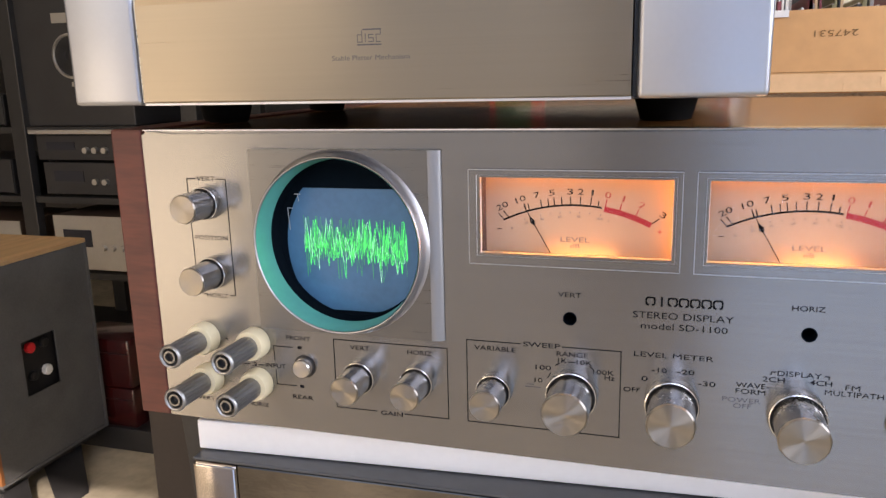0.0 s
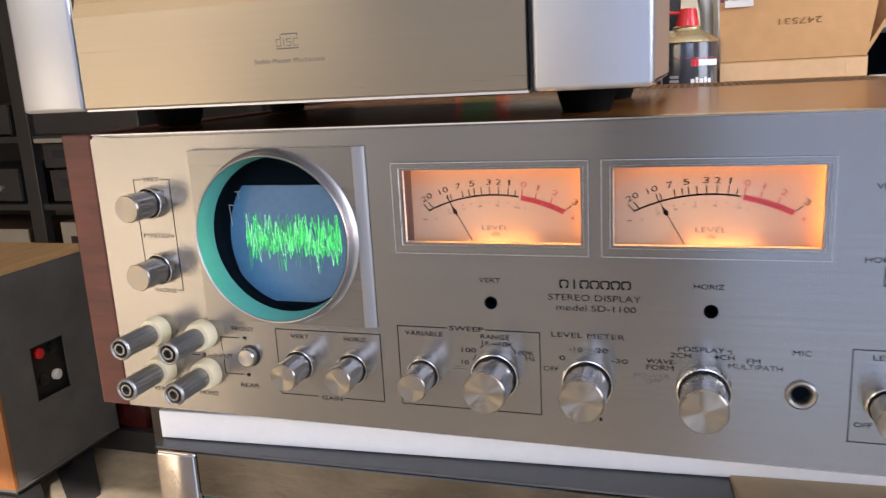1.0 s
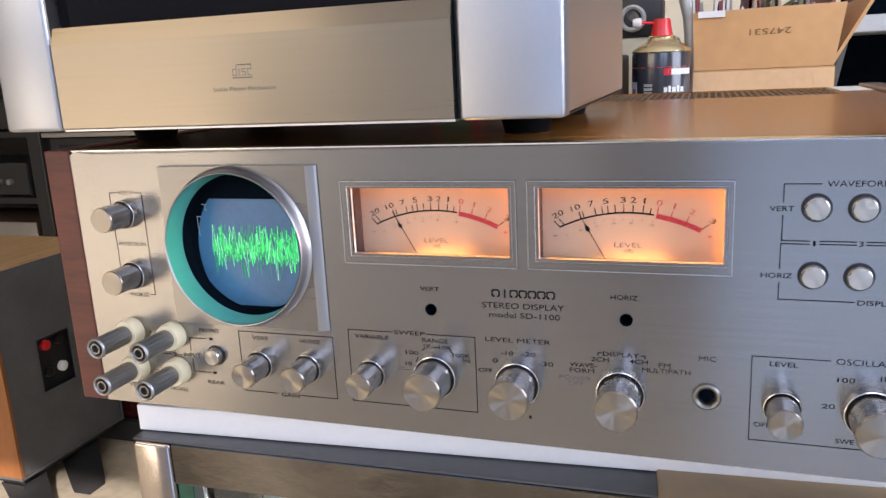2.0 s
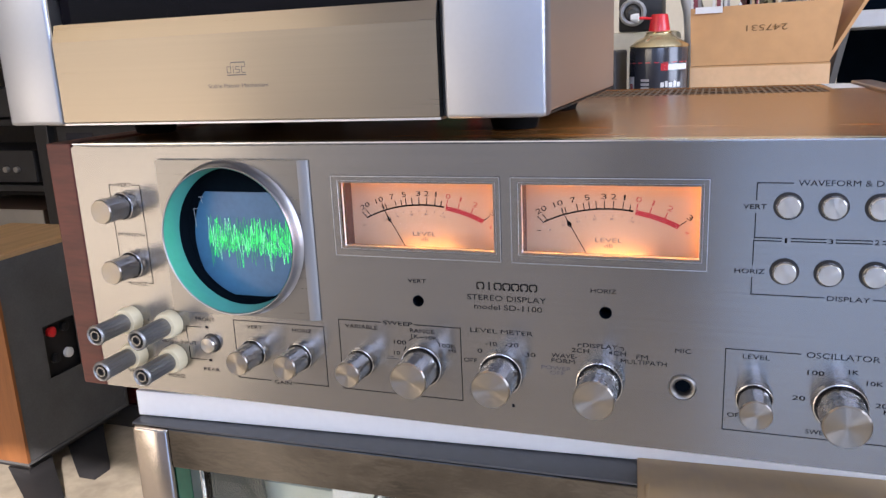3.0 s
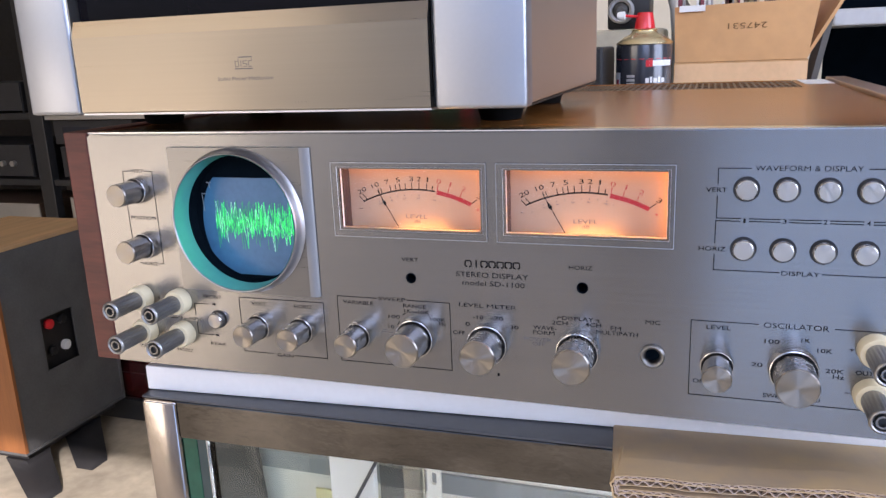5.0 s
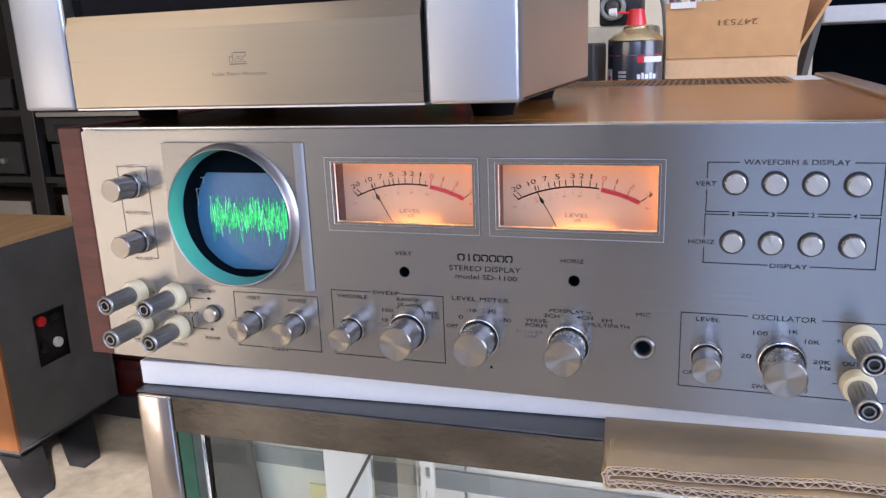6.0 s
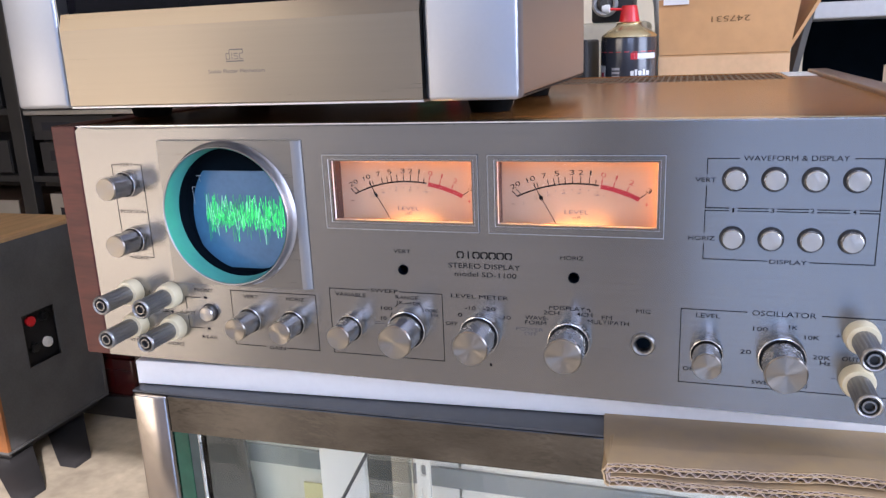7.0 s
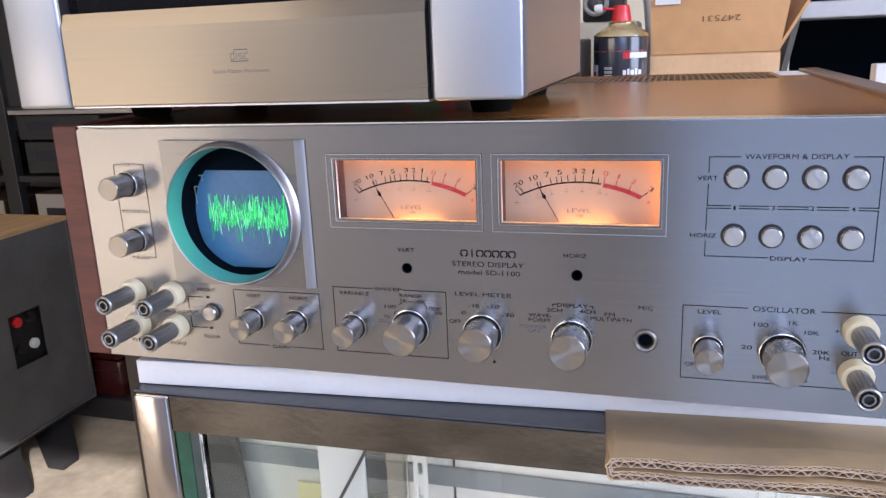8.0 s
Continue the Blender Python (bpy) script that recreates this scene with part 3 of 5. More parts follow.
    bm = strip(bmesh.new(), [(x0 + 0.0098, 1.2452), (x0 + 0.0116, 1.2452)], 0.0003, y)
    part("minus_mark", bm, INK, m)
    bm = strip(bmesh.new(), [(x0 + 0.0796, 1.2462), (x0 + 0.0814, 1.2462)], 0.0003, y)
    strip(bm, [(x0 + 0.0805, 1.2453), (x0 + 0.0805, 1.2471)], 0.0003, y)
    part("plus_mark", bm, DIAL_RED, m)
    lettering("LEVEL", x0 + 0.0447, 1.2414, 0.0128, 0.0023, y, GREY_INK, m)
    lettering("dB", x0 + 0.0447, 1.2386, 0.0042, 0.0019, y, GREY_INK, m)
    # needle resting near the low end
    ax, az, bx_, bz_ = x0 + 0.0358, 1.2320, x0 + 0.0222, 1.2560
    bm = strip(bmesh.new(), [(ax, az), (bx_, bz_)], 0.00036, y - 0.0012, 0.0002)
    dv = Vector((bx_ - ax, bz_ - az)).normalized()
    dn = Vector((-dv.y, dv.x))
    pt = Vector((bx_, bz_)) - dv * 0.0080
    bm.faces.new([bm.verts.new((p.x, y - 0.0016, p.y)) for p in (pt + dv * 0.0034, pt + dn * 0.0012, pt - dv * 0.0020, pt - dn * 0.0012)])
    part("needle", bm, INK, m, "black needle with a diamond pointer")
    # small warm lamps hidden above, below and beside the cut-out
    area_lamp("meter_lamp", (cx, 0.0116, 1.2750), (cx, 0.0140, 1.2660), w * 0.92, 0.0018, 0.0165, (1.0, 0.35, 0.05))
    area_lamp("meter_lamp", (cx + 0.003, 0.0112, 1.2308), (cx + 0.003, 0.0140, 1.2400), w * 0.30, 0.0018, 0.0090, (1.0, 0.46, 0.10))
    area_lamp("meter_lamp", (x1 + 0.0003, 0.0116, 1.2525), (x1 - 0.012, 0.0140, 1.2525), 0.0018, 0.036, 0.0085, (1.0, 0.33, 0.04))


for a, b in METERS:
    meter(a, b)


# knobs, buttons, posts
def knob(x, z, r, length):
    """A turned knob: a raised skirt ring, a gently faceted body, a chamfer and a spun face."""
    sk = r * 1.176
    body = part("knob", lathe([(r * 0.985, -0.0024), (r, -0.0030), (r, -length + 0.0008)], 96, "y", (x, 0, z), 12, r * 0.028, (1, 2)),
                KNOB_SIDE, unit, "turned aluminium control knob", 30)
    part("knob_rim", lathe([(r * 0.995, -length + 0.0008), (r * 0.93, -length)], 96, "y", (x, 0, z)), SPUN, body, "chamfered spun rim", 40)
    part("knob_face", lathe([(r * 0.93, -length), (0, -length + 0.0003)], 96, "y", (x, 0, z)), SPUN, body, "spun aluminium knob face", 40)
    part("knob_skirt", lathe([(sk, -0.0001), (sk, -0.0036), (sk * 0.975, -0.0046), (r * 1.10, -0.0048), (r * 1.075, -0.0044), (r * 1.07, -0.0022)], 64, "y", (x, 0, z)), KNOB_SIDE, body, "raised knob skirt ring", 40)
    # flat black ring paints the shade between body and skirt
    part("knob_gap_shade", lathe([(r * 0.90, -0.0024), (r * 1.072, -0.0024)], 48, "y", (x, 0, z)), BLACK, body)
    return body


SMALL, BIG = (0.0069, 0.0208), (0.0097, 0.0236)
for x, z, (r, ln) in ((0.0340, 1.2558, SMALL), (0.0350, 1.2212, SMALL), (0.1106, 1.1737, SMALL), (0.1396, 1.1738, SMALL), (0.1764, 1.1735, SMALL),
                      (0.2113, 1.1748, BIG), (0.2537, 1.1746, BIG), (0.3028, 1.1742, BIG), (0.3723, 1.1736, SMALL), (0.4075, 1.1738, BIG)):
    knob(x, z, r, ln)


def push_button(x, z, r, out):
    b = part("push_button", lathe([(r, 0.0), (r, -out + 0.0012), (r * 0.95, -out + 0.0004), (r * 0.86, -out)], 40, "y", (x, 0, z)), KNOB_SIDE, unit, "round aluminium push button", 40)
    part("button_face", lathe([(r * 0.86, -out), (0, -out - 0.0002)], 40, "y", (x, 0, z)), BUTTON_FACE, b, "", 40)
    # black ring laid on the panel as shading round the button
    part("button_gap_shade", lathe([(r * 1.00, -0.0003), (r * 1.20, -0.0003)], 40, "y", (x, 0, z)), BLACK, b)


for i in range(4):
    for z in (1.2625, 1.2335):
        push_button(0.3816 + 0.0175 * i, z, 0.0050, 0.0042)
push_button(0.0808, 1.1757, 0.0048, 0.0050)


def binding_post(x, z):
    base = part("binding_post", lathe([(0, -0.0001), (0.0080, -0.0001), (0.0080, -0.0050), (0.0073, -0.0074), (0.0048, -0.0074)], 40, "y", (x, 0, z)), CREAM, unit, "cream binding post collar", 40)
    part("post_barrel", lathe([(0.0046, -0.0076), (0.0053, -0.0078), (0.0055, -0.0086), (0.0055, -0.0284), (0.0059, -0.0288), (0.0059, -0.0300), (0.0056, -0.0306), (0.0050, -0.0310), (0.0045, -0.0308), (0.0041, -0.0302), (0.0040, -0.0270), (0, -0.0270)],
                              72, "y", (x, 0, z), 18, 0.0004, (2, 3)), POST_METAL, base, "fluted grey metal post barrel", 50)
    part("post_socket", lathe([(0.0030, -0.0268), (0.0031, -0.0308), (0.0022, -0.0308), (0.0021, -0.0268)], 32, "y", (x, 0, z)), SOCKET, base, "", 50)
    part("socket_hole", lathe([(0.0041, -0.0272), (0.0031, -0.0272)], 32, "y", (x, 0, z)), BLACK, base)
    part("socket_bore", lathe([(0.0022, -0.0285), (0, -0.0285)], 24, "y", (x, 0, z)), BLACK, base)


for x, z in ((0.0263, 1.1868), (0.0545, 1.1862), (0.0265, 1.1651), (0.0546, 1.1648), (0.4420, 1.1873), (0.4419, 1.1647)):
    binding_post(x, z)
part("mic_jack", lathe([(0.0064, 0.0), (0.0063, -0.0008), (0.0059, -0.0015), (0.0053, -0.0018), (0.0046, -0.0015), (0.0041, -0.0009), (0.0036, 0.0002), (0.0033, 0.014), (0, 0.014)], 48, "y", (0.3410, 0, 1.1749)), SOCKET, unit, "steel ringed microphone jack", 40)
part("jack_bore", lathe([(0.0039, 0.003), (0, 0.003)], 32, "y", (0.3410, 0, 1.1749)), MASK, unit)
for hx in (0.2100, 0.3050):
    part("trimmer_hole", lathe([(0.0028, -0.0003), (0.0030, -0.0003), (0.0030, 0.0), (0.0027, 0.0), (0.0027, 0.012), (0, 0.012)], 24, "y", (hx, 0, 1.2093)), MASK, unit, "dark trimmer hole")

# printed lines and words on the panel
LW = 0.00046


def rule(*runs):
    """A printed line round a group of controls."""
    for pts in runs:
        part("printed_rule", strip(bmesh.new(), pts, LW, 0.0), INK, unit)


rule([(0.0282, 1.2674), (0.0234, 1.2674), (0.0240, 1.2150)], [(0.0398, 1.2674), (0.0449, 1.2674), (0.0451, 1.2094), (0.0422, 1.2094)], [(0.0274, 1.2094), (0.0290, 1.2094)])
rule([(0.0455, 1.1742), (0.0500, 1.1742)], [(0.0552, 1.1742), (0.0580, 1.1742)], [(0.0352, 1.1742), (0.0380, 1.1742)])
rule([(0.0746, 1.1849), (0.0642, 1.1849), (0.0643, 1.1775)], [(0.0646, 1.1722), (0.0647, 1.1649), (0.0754, 1.1649)])
rule([(0.1176, 1.1561), (0.0969, 1.1561), (0.0969, 1.1910), (0.1540, 1.1910), (0.1540, 1.1561), (0.1322, 1.1561)])
rule([(0.1880, 1.1961), (0.1634, 1.1961), (0.1634, 1.1562), (0.2321, 1.1562), (0.2321, 1.1961), (0.2070, 1.1961)])
rule([(0.3830, 1.2724), (0.3688, 1.2724), (0.3688, 1.2650)], [(0.3688, 1.2590), (0.3688, 1.2483), (0.3795, 1.2483)], [(0.4365, 1.2483), (0.4447, 1.2483), (0.4447, 1.2724), (0.4325, 1.2724)])
rule([(0.3686, 1.2470), (0.3686, 1.2360)], [(0.3686, 1.2300), (0.3686, 1.2225), (0.3980, 1.2225)], [(0.4170, 1.2225), (0.4447, 1.2225), (0.4447, 1.2470), (0.4365, 1.2470)], [(0.3686, 1.2470), (0.3795, 1.2470)],
     *[[(0.3836 + 0.0175 * k, z), (0.3971 + 0.0175 * k, z)] for k in range(3) for z in (1.2483, 1.2470)])
rule([(0.3905, 1.1959), (0.3593, 1.1959), (0.3593, 1.1558), (0.4620, 1.1558), (0.4620, 1.1959), (0.4245, 1.1959)])
rule([(0.2937, 1.1925), (0.2922, 1.1925), (0.2920, 1.1913)], [(0.3120, 1.1923), (0.3135, 1.1923), (0.3135, 1.1910)])
rule([(0.2005, 1.1812), (0.2018, 1.1835)], [(0.2040, 1.1874), (0.2056, 1.1884)], [(0.2098, 1.1894), (0.2124, 1.1894)], [(0.2190, 1.1880), (0.2204, 1.1868)])
BOLD = 0.006
WORDS = (
    ("VERT", 0.0340, 1.2675, 0.0100), ("POSITION", 0.0344, 1.2384, 0.0181), ("HORIZ", 0.0349, 1.2090, 0.0120), ("FRONT", 0.0780, 1.1899, 0.0130), ("REAR", 0.0786, 1.1591, 0.0112),
    ("3", 0.0527, 1.1743, 0.0026), ("INPUT", 0.0646, 1.1745, 0.0113), ("HORIZ", 0.0532, 1.1528, 0.0119), ("VERT", 0.1104, 1.1876, 0.0102), ("HORIZ", 0.1405, 1.1877, 0.0120),
    ("GAIN", 0.1255, 1.1556, 0.0112), ("VARIABLE", 0.1765, 1.1928, 0.0191), ("SWEEP", 0.1977, 1.1962, 0.0166), ("RANGE", 0.2112, 1.1929, 0.0136), ("1K", 0.2070, 1.1898, 0.0040),
    ("10K", 0.2166, 1.1896, 0.0068), ("100", 0.1985, 1.1858, 0.0070), ("100K", 0.2249, 1.1859, 0.0092), ("Hz", 0.2275, 1.1836, 0.0043), ("10", 0.1964, 1.1797, 0.0035),
    ("LEVEL METER", 0.2536, 1.1958, 0.0323), ("-10", 0.2482, 1.1891, 0.0061), ("-20", 0.2589, 1.1892, 0.0070), ("0", 0.2422, 1.1848, 0.0026), ("-30", 0.2674, 1.1848, 0.0070),
    ("OFF", 0.2370, 1.1793, 0.0070), ("DISPLAY", 0.3026, 1.1922, 0.0165), ("2CH", 0.2931, 1.1892, 0.0084), ("4CH", 0.3107, 1.1893, 0.0083), ("WAVE-", 0.2852, 1.1858, 0.0127),
    ("FORM", 0.2846, 1.1830, 0.0115), ("FM", 0.3223, 1.1883, 0.0053), ("MULTIPATH", 0.3230, 1.1856, 0.0213), ("MIC", 0.3408, 1.1930, 0.0073), ("VERT", 0.2098, 1.2200, 0.0101),
    ("HORIZ", 0.3040, 1.2200, 0.0121), ("WAVEFORM & DISPLAY", 0.4076, 1.2725, 0.0453), ("VERT", 0.3683, 1.2620, 0.0096), ("HORIZ", 0.3675, 1.2330, 0.0124), ("DISPLAY", 0.4075, 1.2223, 0.0167),
    ("1", 0.3815, 1.2473, 0.0010), ("3", 0.3990, 1.2475, 0.0018), ("2", 0.4164, 1.2477, 0.0017), ("4", 0.4342, 1.2476, 0.0016), ("LEVEL", 0.3724, 1.1928, 0.0115),
    ("100", 0.3972, 1.1875, 0.0069), ("1K", 0.4122, 1.1892, 0.0041), ("10K", 0.4208, 1.1846, 0.0067), ("20", 0.3910, 1.1749, 0.0053), ("20K", 0.4258, 1.1746, 0.0081),
    ("Hz", 0.4276, 1.1718, 0.0049), ("OUT", 0.4386, 1.1749, 0.0076), ("OFF", 0.3646, 1.1635, 0.0068), ("SWE", 0.3983, 1.1590, 0.0074), ("O", 0.4195, 1.1588, 0.0020),
    ("1", 0.0345, 1.1742, 0.0010), ("VERT", 0.0228, 1.1530, 0.0103),
)
for words, x, z, w in WORDS:
    lettering(words, x, z, w, 0.0022 if w < 0.045 else 0.0025, 0.0, INK, unit, bold=BOLD * ("M" not in words and words != "1"))
lettering("OSCILLATOR", 0.4074, 1.1958, 0.0290, 0.0027, 0.0, INK, unit, bold=0.0)
lettering("STEREO DISPLAY", 0.2565, 1.2133, 0.0400, 0.0028, 0.0, INK, unit, bold=0.0)
lettering("model SD-1100", 0.2572, 1.2086, 0.0345, 0.0027, 0.0, INK, unit, bold=0.0)
for words, x, z, w in (("POWER", 0.2813, 1.1790, 0.0150), ("OFF", 0.2818, 1.1764, 0.0071)):
    lettering(words, x, z, w, 0.0021, 0.0, GREY_INK, unit, bold=0.0)
# maker's mark as plain bars
_bm = bmesh.new()
for i in range(7):
    a = 0.2418 + i * 0.00445
    if i == 1:
        strip(_bm, [(a + 0.0018, 1.2177), (a + 0.0018, 1.2211)], 0.0008, 0.0)
    else:
        strip(_bm, loop_rect(a, a + 0.0034, 1.2178, 1.2210, 0.0008, 2) + [(a, 1.2186)], 0.0007, 0.0)
part("maker_mark", _bm, INK, unit, "maker's mark as plain dark bars")
for x, z in ((0.0381, 1.1866), (0.4322, 1.1863)):
    bm = strip(bmesh.new(), [(x - 0.0009, z), (x + 0.0009, z)], 0.0003, 0.0)
    strip(bm, [(x, z - 0.0009), (x, z + 0.0009)], 0.0003, 0.0)
    part("plus_sign", bm, INK, unit)
for x, z in ((0.0383, 1.1638), (0.4320, 1.1641)):
    part("minus_sign", strip(bmesh.new(), [(x - 0.0009, z), (x + 0.0009, z)], 0.0003, 0.0), INK, unit)
for z in (1.1846, 1.1644):
    part("switch_mark", boxed(0.0774, 0.0796, -0.0001, 0.0, z - 0.0002, z + 0.0012), INK, unit)
for k in range(2):
    part("small_print", strip(bmesh.new(), [(0.1905 + 0.0008 * (k == 0), 1.1774 - 0.0012 * k), (0.1972 - 0.0030 * (k == 0), 1.1774 - 0.0012 * k)], 0.0004, 0.0), GREY_INK, unit)

part("small_print", boxed(0.2585, 0.2597, -0.0001, 0.0, 1.1556, 1.1572), INK, unit)

# ---- the disc player on top ----
cd = thing("disc_player", "silver compact disc player standing on the display unit", "disc player", (0.133, 0.11, 1.2904))
CZ0, CZ1, CY = 1.3035, 1.3950, -0.0235
part("case", boxed(-0.0145, 0.2795, -0.008, 0.238, CZ0 + 0.0005, CZ1 - 0.002, bevel=0.0015), CASE_SIDE, cd, "satin aluminium case")
part("base_plate", boxed(-0.0140, 0.2790, -0.0080, 0.236, CZ0 - 0.0006, CZ0 + 0.0003), BLACK, cd, "black underside")
for a, b in ((-0.0165, 0.0205), (0.2365, 0.2822)):
    bm = boxed(a, b, CY, -0.009, CZ0, CZ1, bevel=0.0022, seg=3)
    part("front_pillar", bm, PILLAR, cd, "satin aluminium front pillar", 40)
part("pillar_edge", boxed(0.0206, 0.0216, CY + 0.0012, -0.009, CZ0 + 0.001, CZ1 - 0.002), STEEL, cd)
part("pillar_edge", boxed(0.2349, 0.2364, CY + 0.004, -0.009, CZ0 + 0.001, CZ1 - 0.002), BLACK, cd)
_bm = bmesh.new()
_pr = [(CY - 0.0005, 1.3045), (CY - 0.0009, 1.3050), (CY - 0.0009, 1.3460), (CY + 0.0018, 1.3548), (-0.0095, 1.3548), (-0.0095, 1.3045)]
_va, _vb = [_bm.verts.new((0.0228, y, z)) for y, z in _pr], [_bm.verts.new((0.2346, y, z)) for y, z in _pr]
_bm.faces.new(_va)
_bm.faces.new(_vb[::-1])
for i in range(len(_pr)):
    j = (i + 1) % len(_pr)
    _bm.faces.new((_va[i], _vb[i], _vb[j], _va[j]))
part("tray_door", _bm, BRUSHED_TRAY, cd, "brushed tray door with a bevelled upper edge")
part("tray_lip", boxed(0.0226, 0.2348, CY - 0.0002, -0.0095, CZ0 - 0.0002, 1.3043), SATIN_ALU, cd)
part("display_window", boxed(0.0222, 0.2348, -0.0150, -0.009, 1.3550, CZ1 - 0.003), mat("glossy black display", (0.004, 0.003, 0.005), 0.10, vary=0.2, big=10, small=100, gloss=0.12), cd, "glossy black display window")
for i in range(7):
    part("display_key", boxed(0.032 + 0.0145 * i, 0.037 + 0.0145 * i, -0.0165, -0.0151, 1.3720, 1.3750, bevel=0.0005), MASK, cd)
for fx, fy in ((0.003, 0.072), (0.2450, 0.072), (0.003, 0.205), (0.2450, 0.205)):
    part("foot", lathe([(0, 1.2904), (0.0120, 1.2904), (0.0135, 1.2955), (0.0150, 1.3010), (0.0150, 1.3039), (0, 1.3039)], 40, "z", (fx, fy, 0)), FOOT_BLACK, cd, "black rubber foot", 40)
lettering("Stable Platter Mechanism", 0.1322, 1.3213, 0.0335, 0.0019, CY - 0.0009, GREY_INK, cd)
# disc mark as plain shapes
_bm = bmesh.new()
ly = CY - 0.0009
strip(_bm, [(0.1262, 1.3345), (0.1285, 1.3345), (0.1285, 1.3315), (0.1262, 1.3315), (0.1262, 1.3345)], 0.00034, ly)
strip(_bm, [(0.1285, 1.3315), (0.1285, 1.3362)], 0.00034, ly)
strip(_bm, [(0.1302, 1.3315), (0.1302, 1.3348)], 0.00034, ly)
strip(_bm, [(0.1342, 1.3345), (0.1318, 1.3345), (0.1318, 1.3331), (0.1342, 1.3331), (0.1342, 1.3316), (0.1318, 1.3316)], 0.00034, ly)
strip(_bm, [(0.1378, 1.3345), (0.1356, 1.3345), (0.1356, 1.3315), (0.1378, 1.3315)], 0.00034, ly)
strip(_bm, [(0.1262, 1.3304), (0.1378, 1.3304)], 0.00055, ly)
strip(_bm, [(0.1292, 1.3366), (0.1378, 1.3366)], 0.00055, ly)
strip(_bm, [(0.1378, 1.3366), (0.1378, 1.3349)], 0.00034, ly)
for v in _bm.verts:
    v.co.x, v.co.z = 0.1320 + (v.co.x - 0.1320) * 0.86, 1.3292 + (v.co.z - 1.3335) * 0.95
part("disc_mark", _bm, GREY_INK, cd, "disc mark as plain grey shapes")

# ---- glass showcase under the unit ----
TOP = 1.107
case = thing("glass_showcase", "chrome framed glass showcase used as a stand", "showcase", (-0.0036, 0.0168, 0.0), turn=1.2, local=True)
W, D = 0.92, 0.50
for x in (0.0, W - 0.028):
    for y in (0.0, D - 0.028):
        part("corner_post", boxed(x, x + 0.028, y, y + 0.028, 0.0, TOP - 0.0016, bevel=0.003, seg=4), CHROME, case, "chrome corner post", 40)
for y in (0.0006, D - 0.0274):
    part("top_beam", boxed(0.0284, W - 0.0284, y, y + 0.0264, TOP - 0.0290, TOP - 0.0016, bevel=0.0008), BEAM_CHROME, case, "chrome top beam")
    part("bottom_beam", boxed(0.0284, W - 0.0284, y, y + 0.0264, 0.06, 0.09, bevel=0.0012), BEAM_CHROME, case)
for x in (0.0006, W - 0.0274):
    part("top_beam", boxed(x, x + 0.0264, 0.0284, D - 0.0284, TOP - 0.0290, TOP - 0.0016, bevel=0.0008), BEAM_CHROME, case)
part("top_board", boxed(0.0006, W - 0.0006, 0.0012, D - 0.0006, TOP - 0.0015, TOP, bevel=0.0004), mat("grey laminate top", (0.075, 0.080, 0.088), 0.25, vary=0.12, big=10, small=120), case, "grey laminate top board")
part("base_board", boxed(0.0270, W - 0.0270, 0.0272, D - 0.0278, 0.065, 0.085), LIT_SHELF, case)
part("back_pane", boxed(0.0290, W - 0.0290, D - 0.020, D - 0.015, 0.09, TOP - 0.030), PANE, case, "clear back pane").visible_shadow = False
for a in (0.0300, W - 0.0350):
    p = part("side_pane", boxed(a, a + 0.0055, 0.0300, D - 0.030, 0.09, TOP - 0.0300), GREEN_GLASS, case, "green tinted side pane")
    p.visible_shadow = False
part("edge_strip", boxed(0.0286, 0.0395, 0.0030, 0.0075, 0.09, TOP - 0.0293), GREEN_PANE, case, "dark green glass edge strip")
part("smoky_strip", boxed(0.0398, 0.0466, 0.0034, 0.0072, 0.09, TOP - 0.0293), SMOKY, case, "smoky glass strip")
p = part("sliding_pane", boxed(0.0476, W - 0.030, 0.0033, 0.0072, 0.09, TOP - 0.0292), COATED_PANE, case, "clear sliding front pane")
p.visible_shadow = False
part("pane_edge", boxed(0.0470, 0.0474, 0.0032, 0.0073, 0.09, TOP - 0.0294), SATIN_ALU, case, "bright ground edge of the front pane")
part("partition", boxed(0.0540, 0.0980, 0.168, 0.176, 0.0855, 1.070, bevel=0.001), LIT_SHELF, case, "white upright board")
part("shelf_upright", sheet(loop_rect(0.106, 0.121, 0.0855, 1.070), [loop_rect(0.1105, 0.1165, 0.13 + 0.028 * k, 0.144 + 0.028 * k, 0.002, 2) for k in range(33)], 0.286, 0.290), LIT_SHELF, case, "slotted steel shelf upright")
rod = thing("thin_rod", "thin dark bent rod standing inside the showcase", "rod", (0.052, 0.178, 0.0872))
part("bar", tube(bmesh.new(), [(0.052, 0.178, 0.0872), (0.054, 0.178, 0.840), (0.0580, 0.178, 0.890), (0.0710, 0.178, 0.933), (0.1120, 0.178, 1.008)], 0.0016, 8), STRUT_GREY, rod, "", 60)

# white shelving behind the showcase, under the bench
rear = thing("white_shelf_unit", "low white shelf unit with grey shelf edges behind the showcase", "shelf unit", (0.45, 0.75, 0.0))
part("back", boxed(-0.316, 1.20, 0.672, 0.680, 0.0, 1.065), LIT_SHELF, rear)
for a in (-0.316, 0.475, 1.180):
    part("side", boxed(a, a + 0.020, 0.575, 0.6715, 0.0, 1.065), LIT_SHELF, rear)
for z in (0.300, 0.706):
    part("shelf", boxed(-0.2955, 1.1795, 0.580, 0.6715, z, z + 0.028), LIT_SHELF, rear)
    part("shelf_edge", boxed(-0.3150, 1.1990, 0.568, 0.5745, z, z + 0.030, bevel=0.001), SHELF_EDGE, rear, "grey shelf edge")
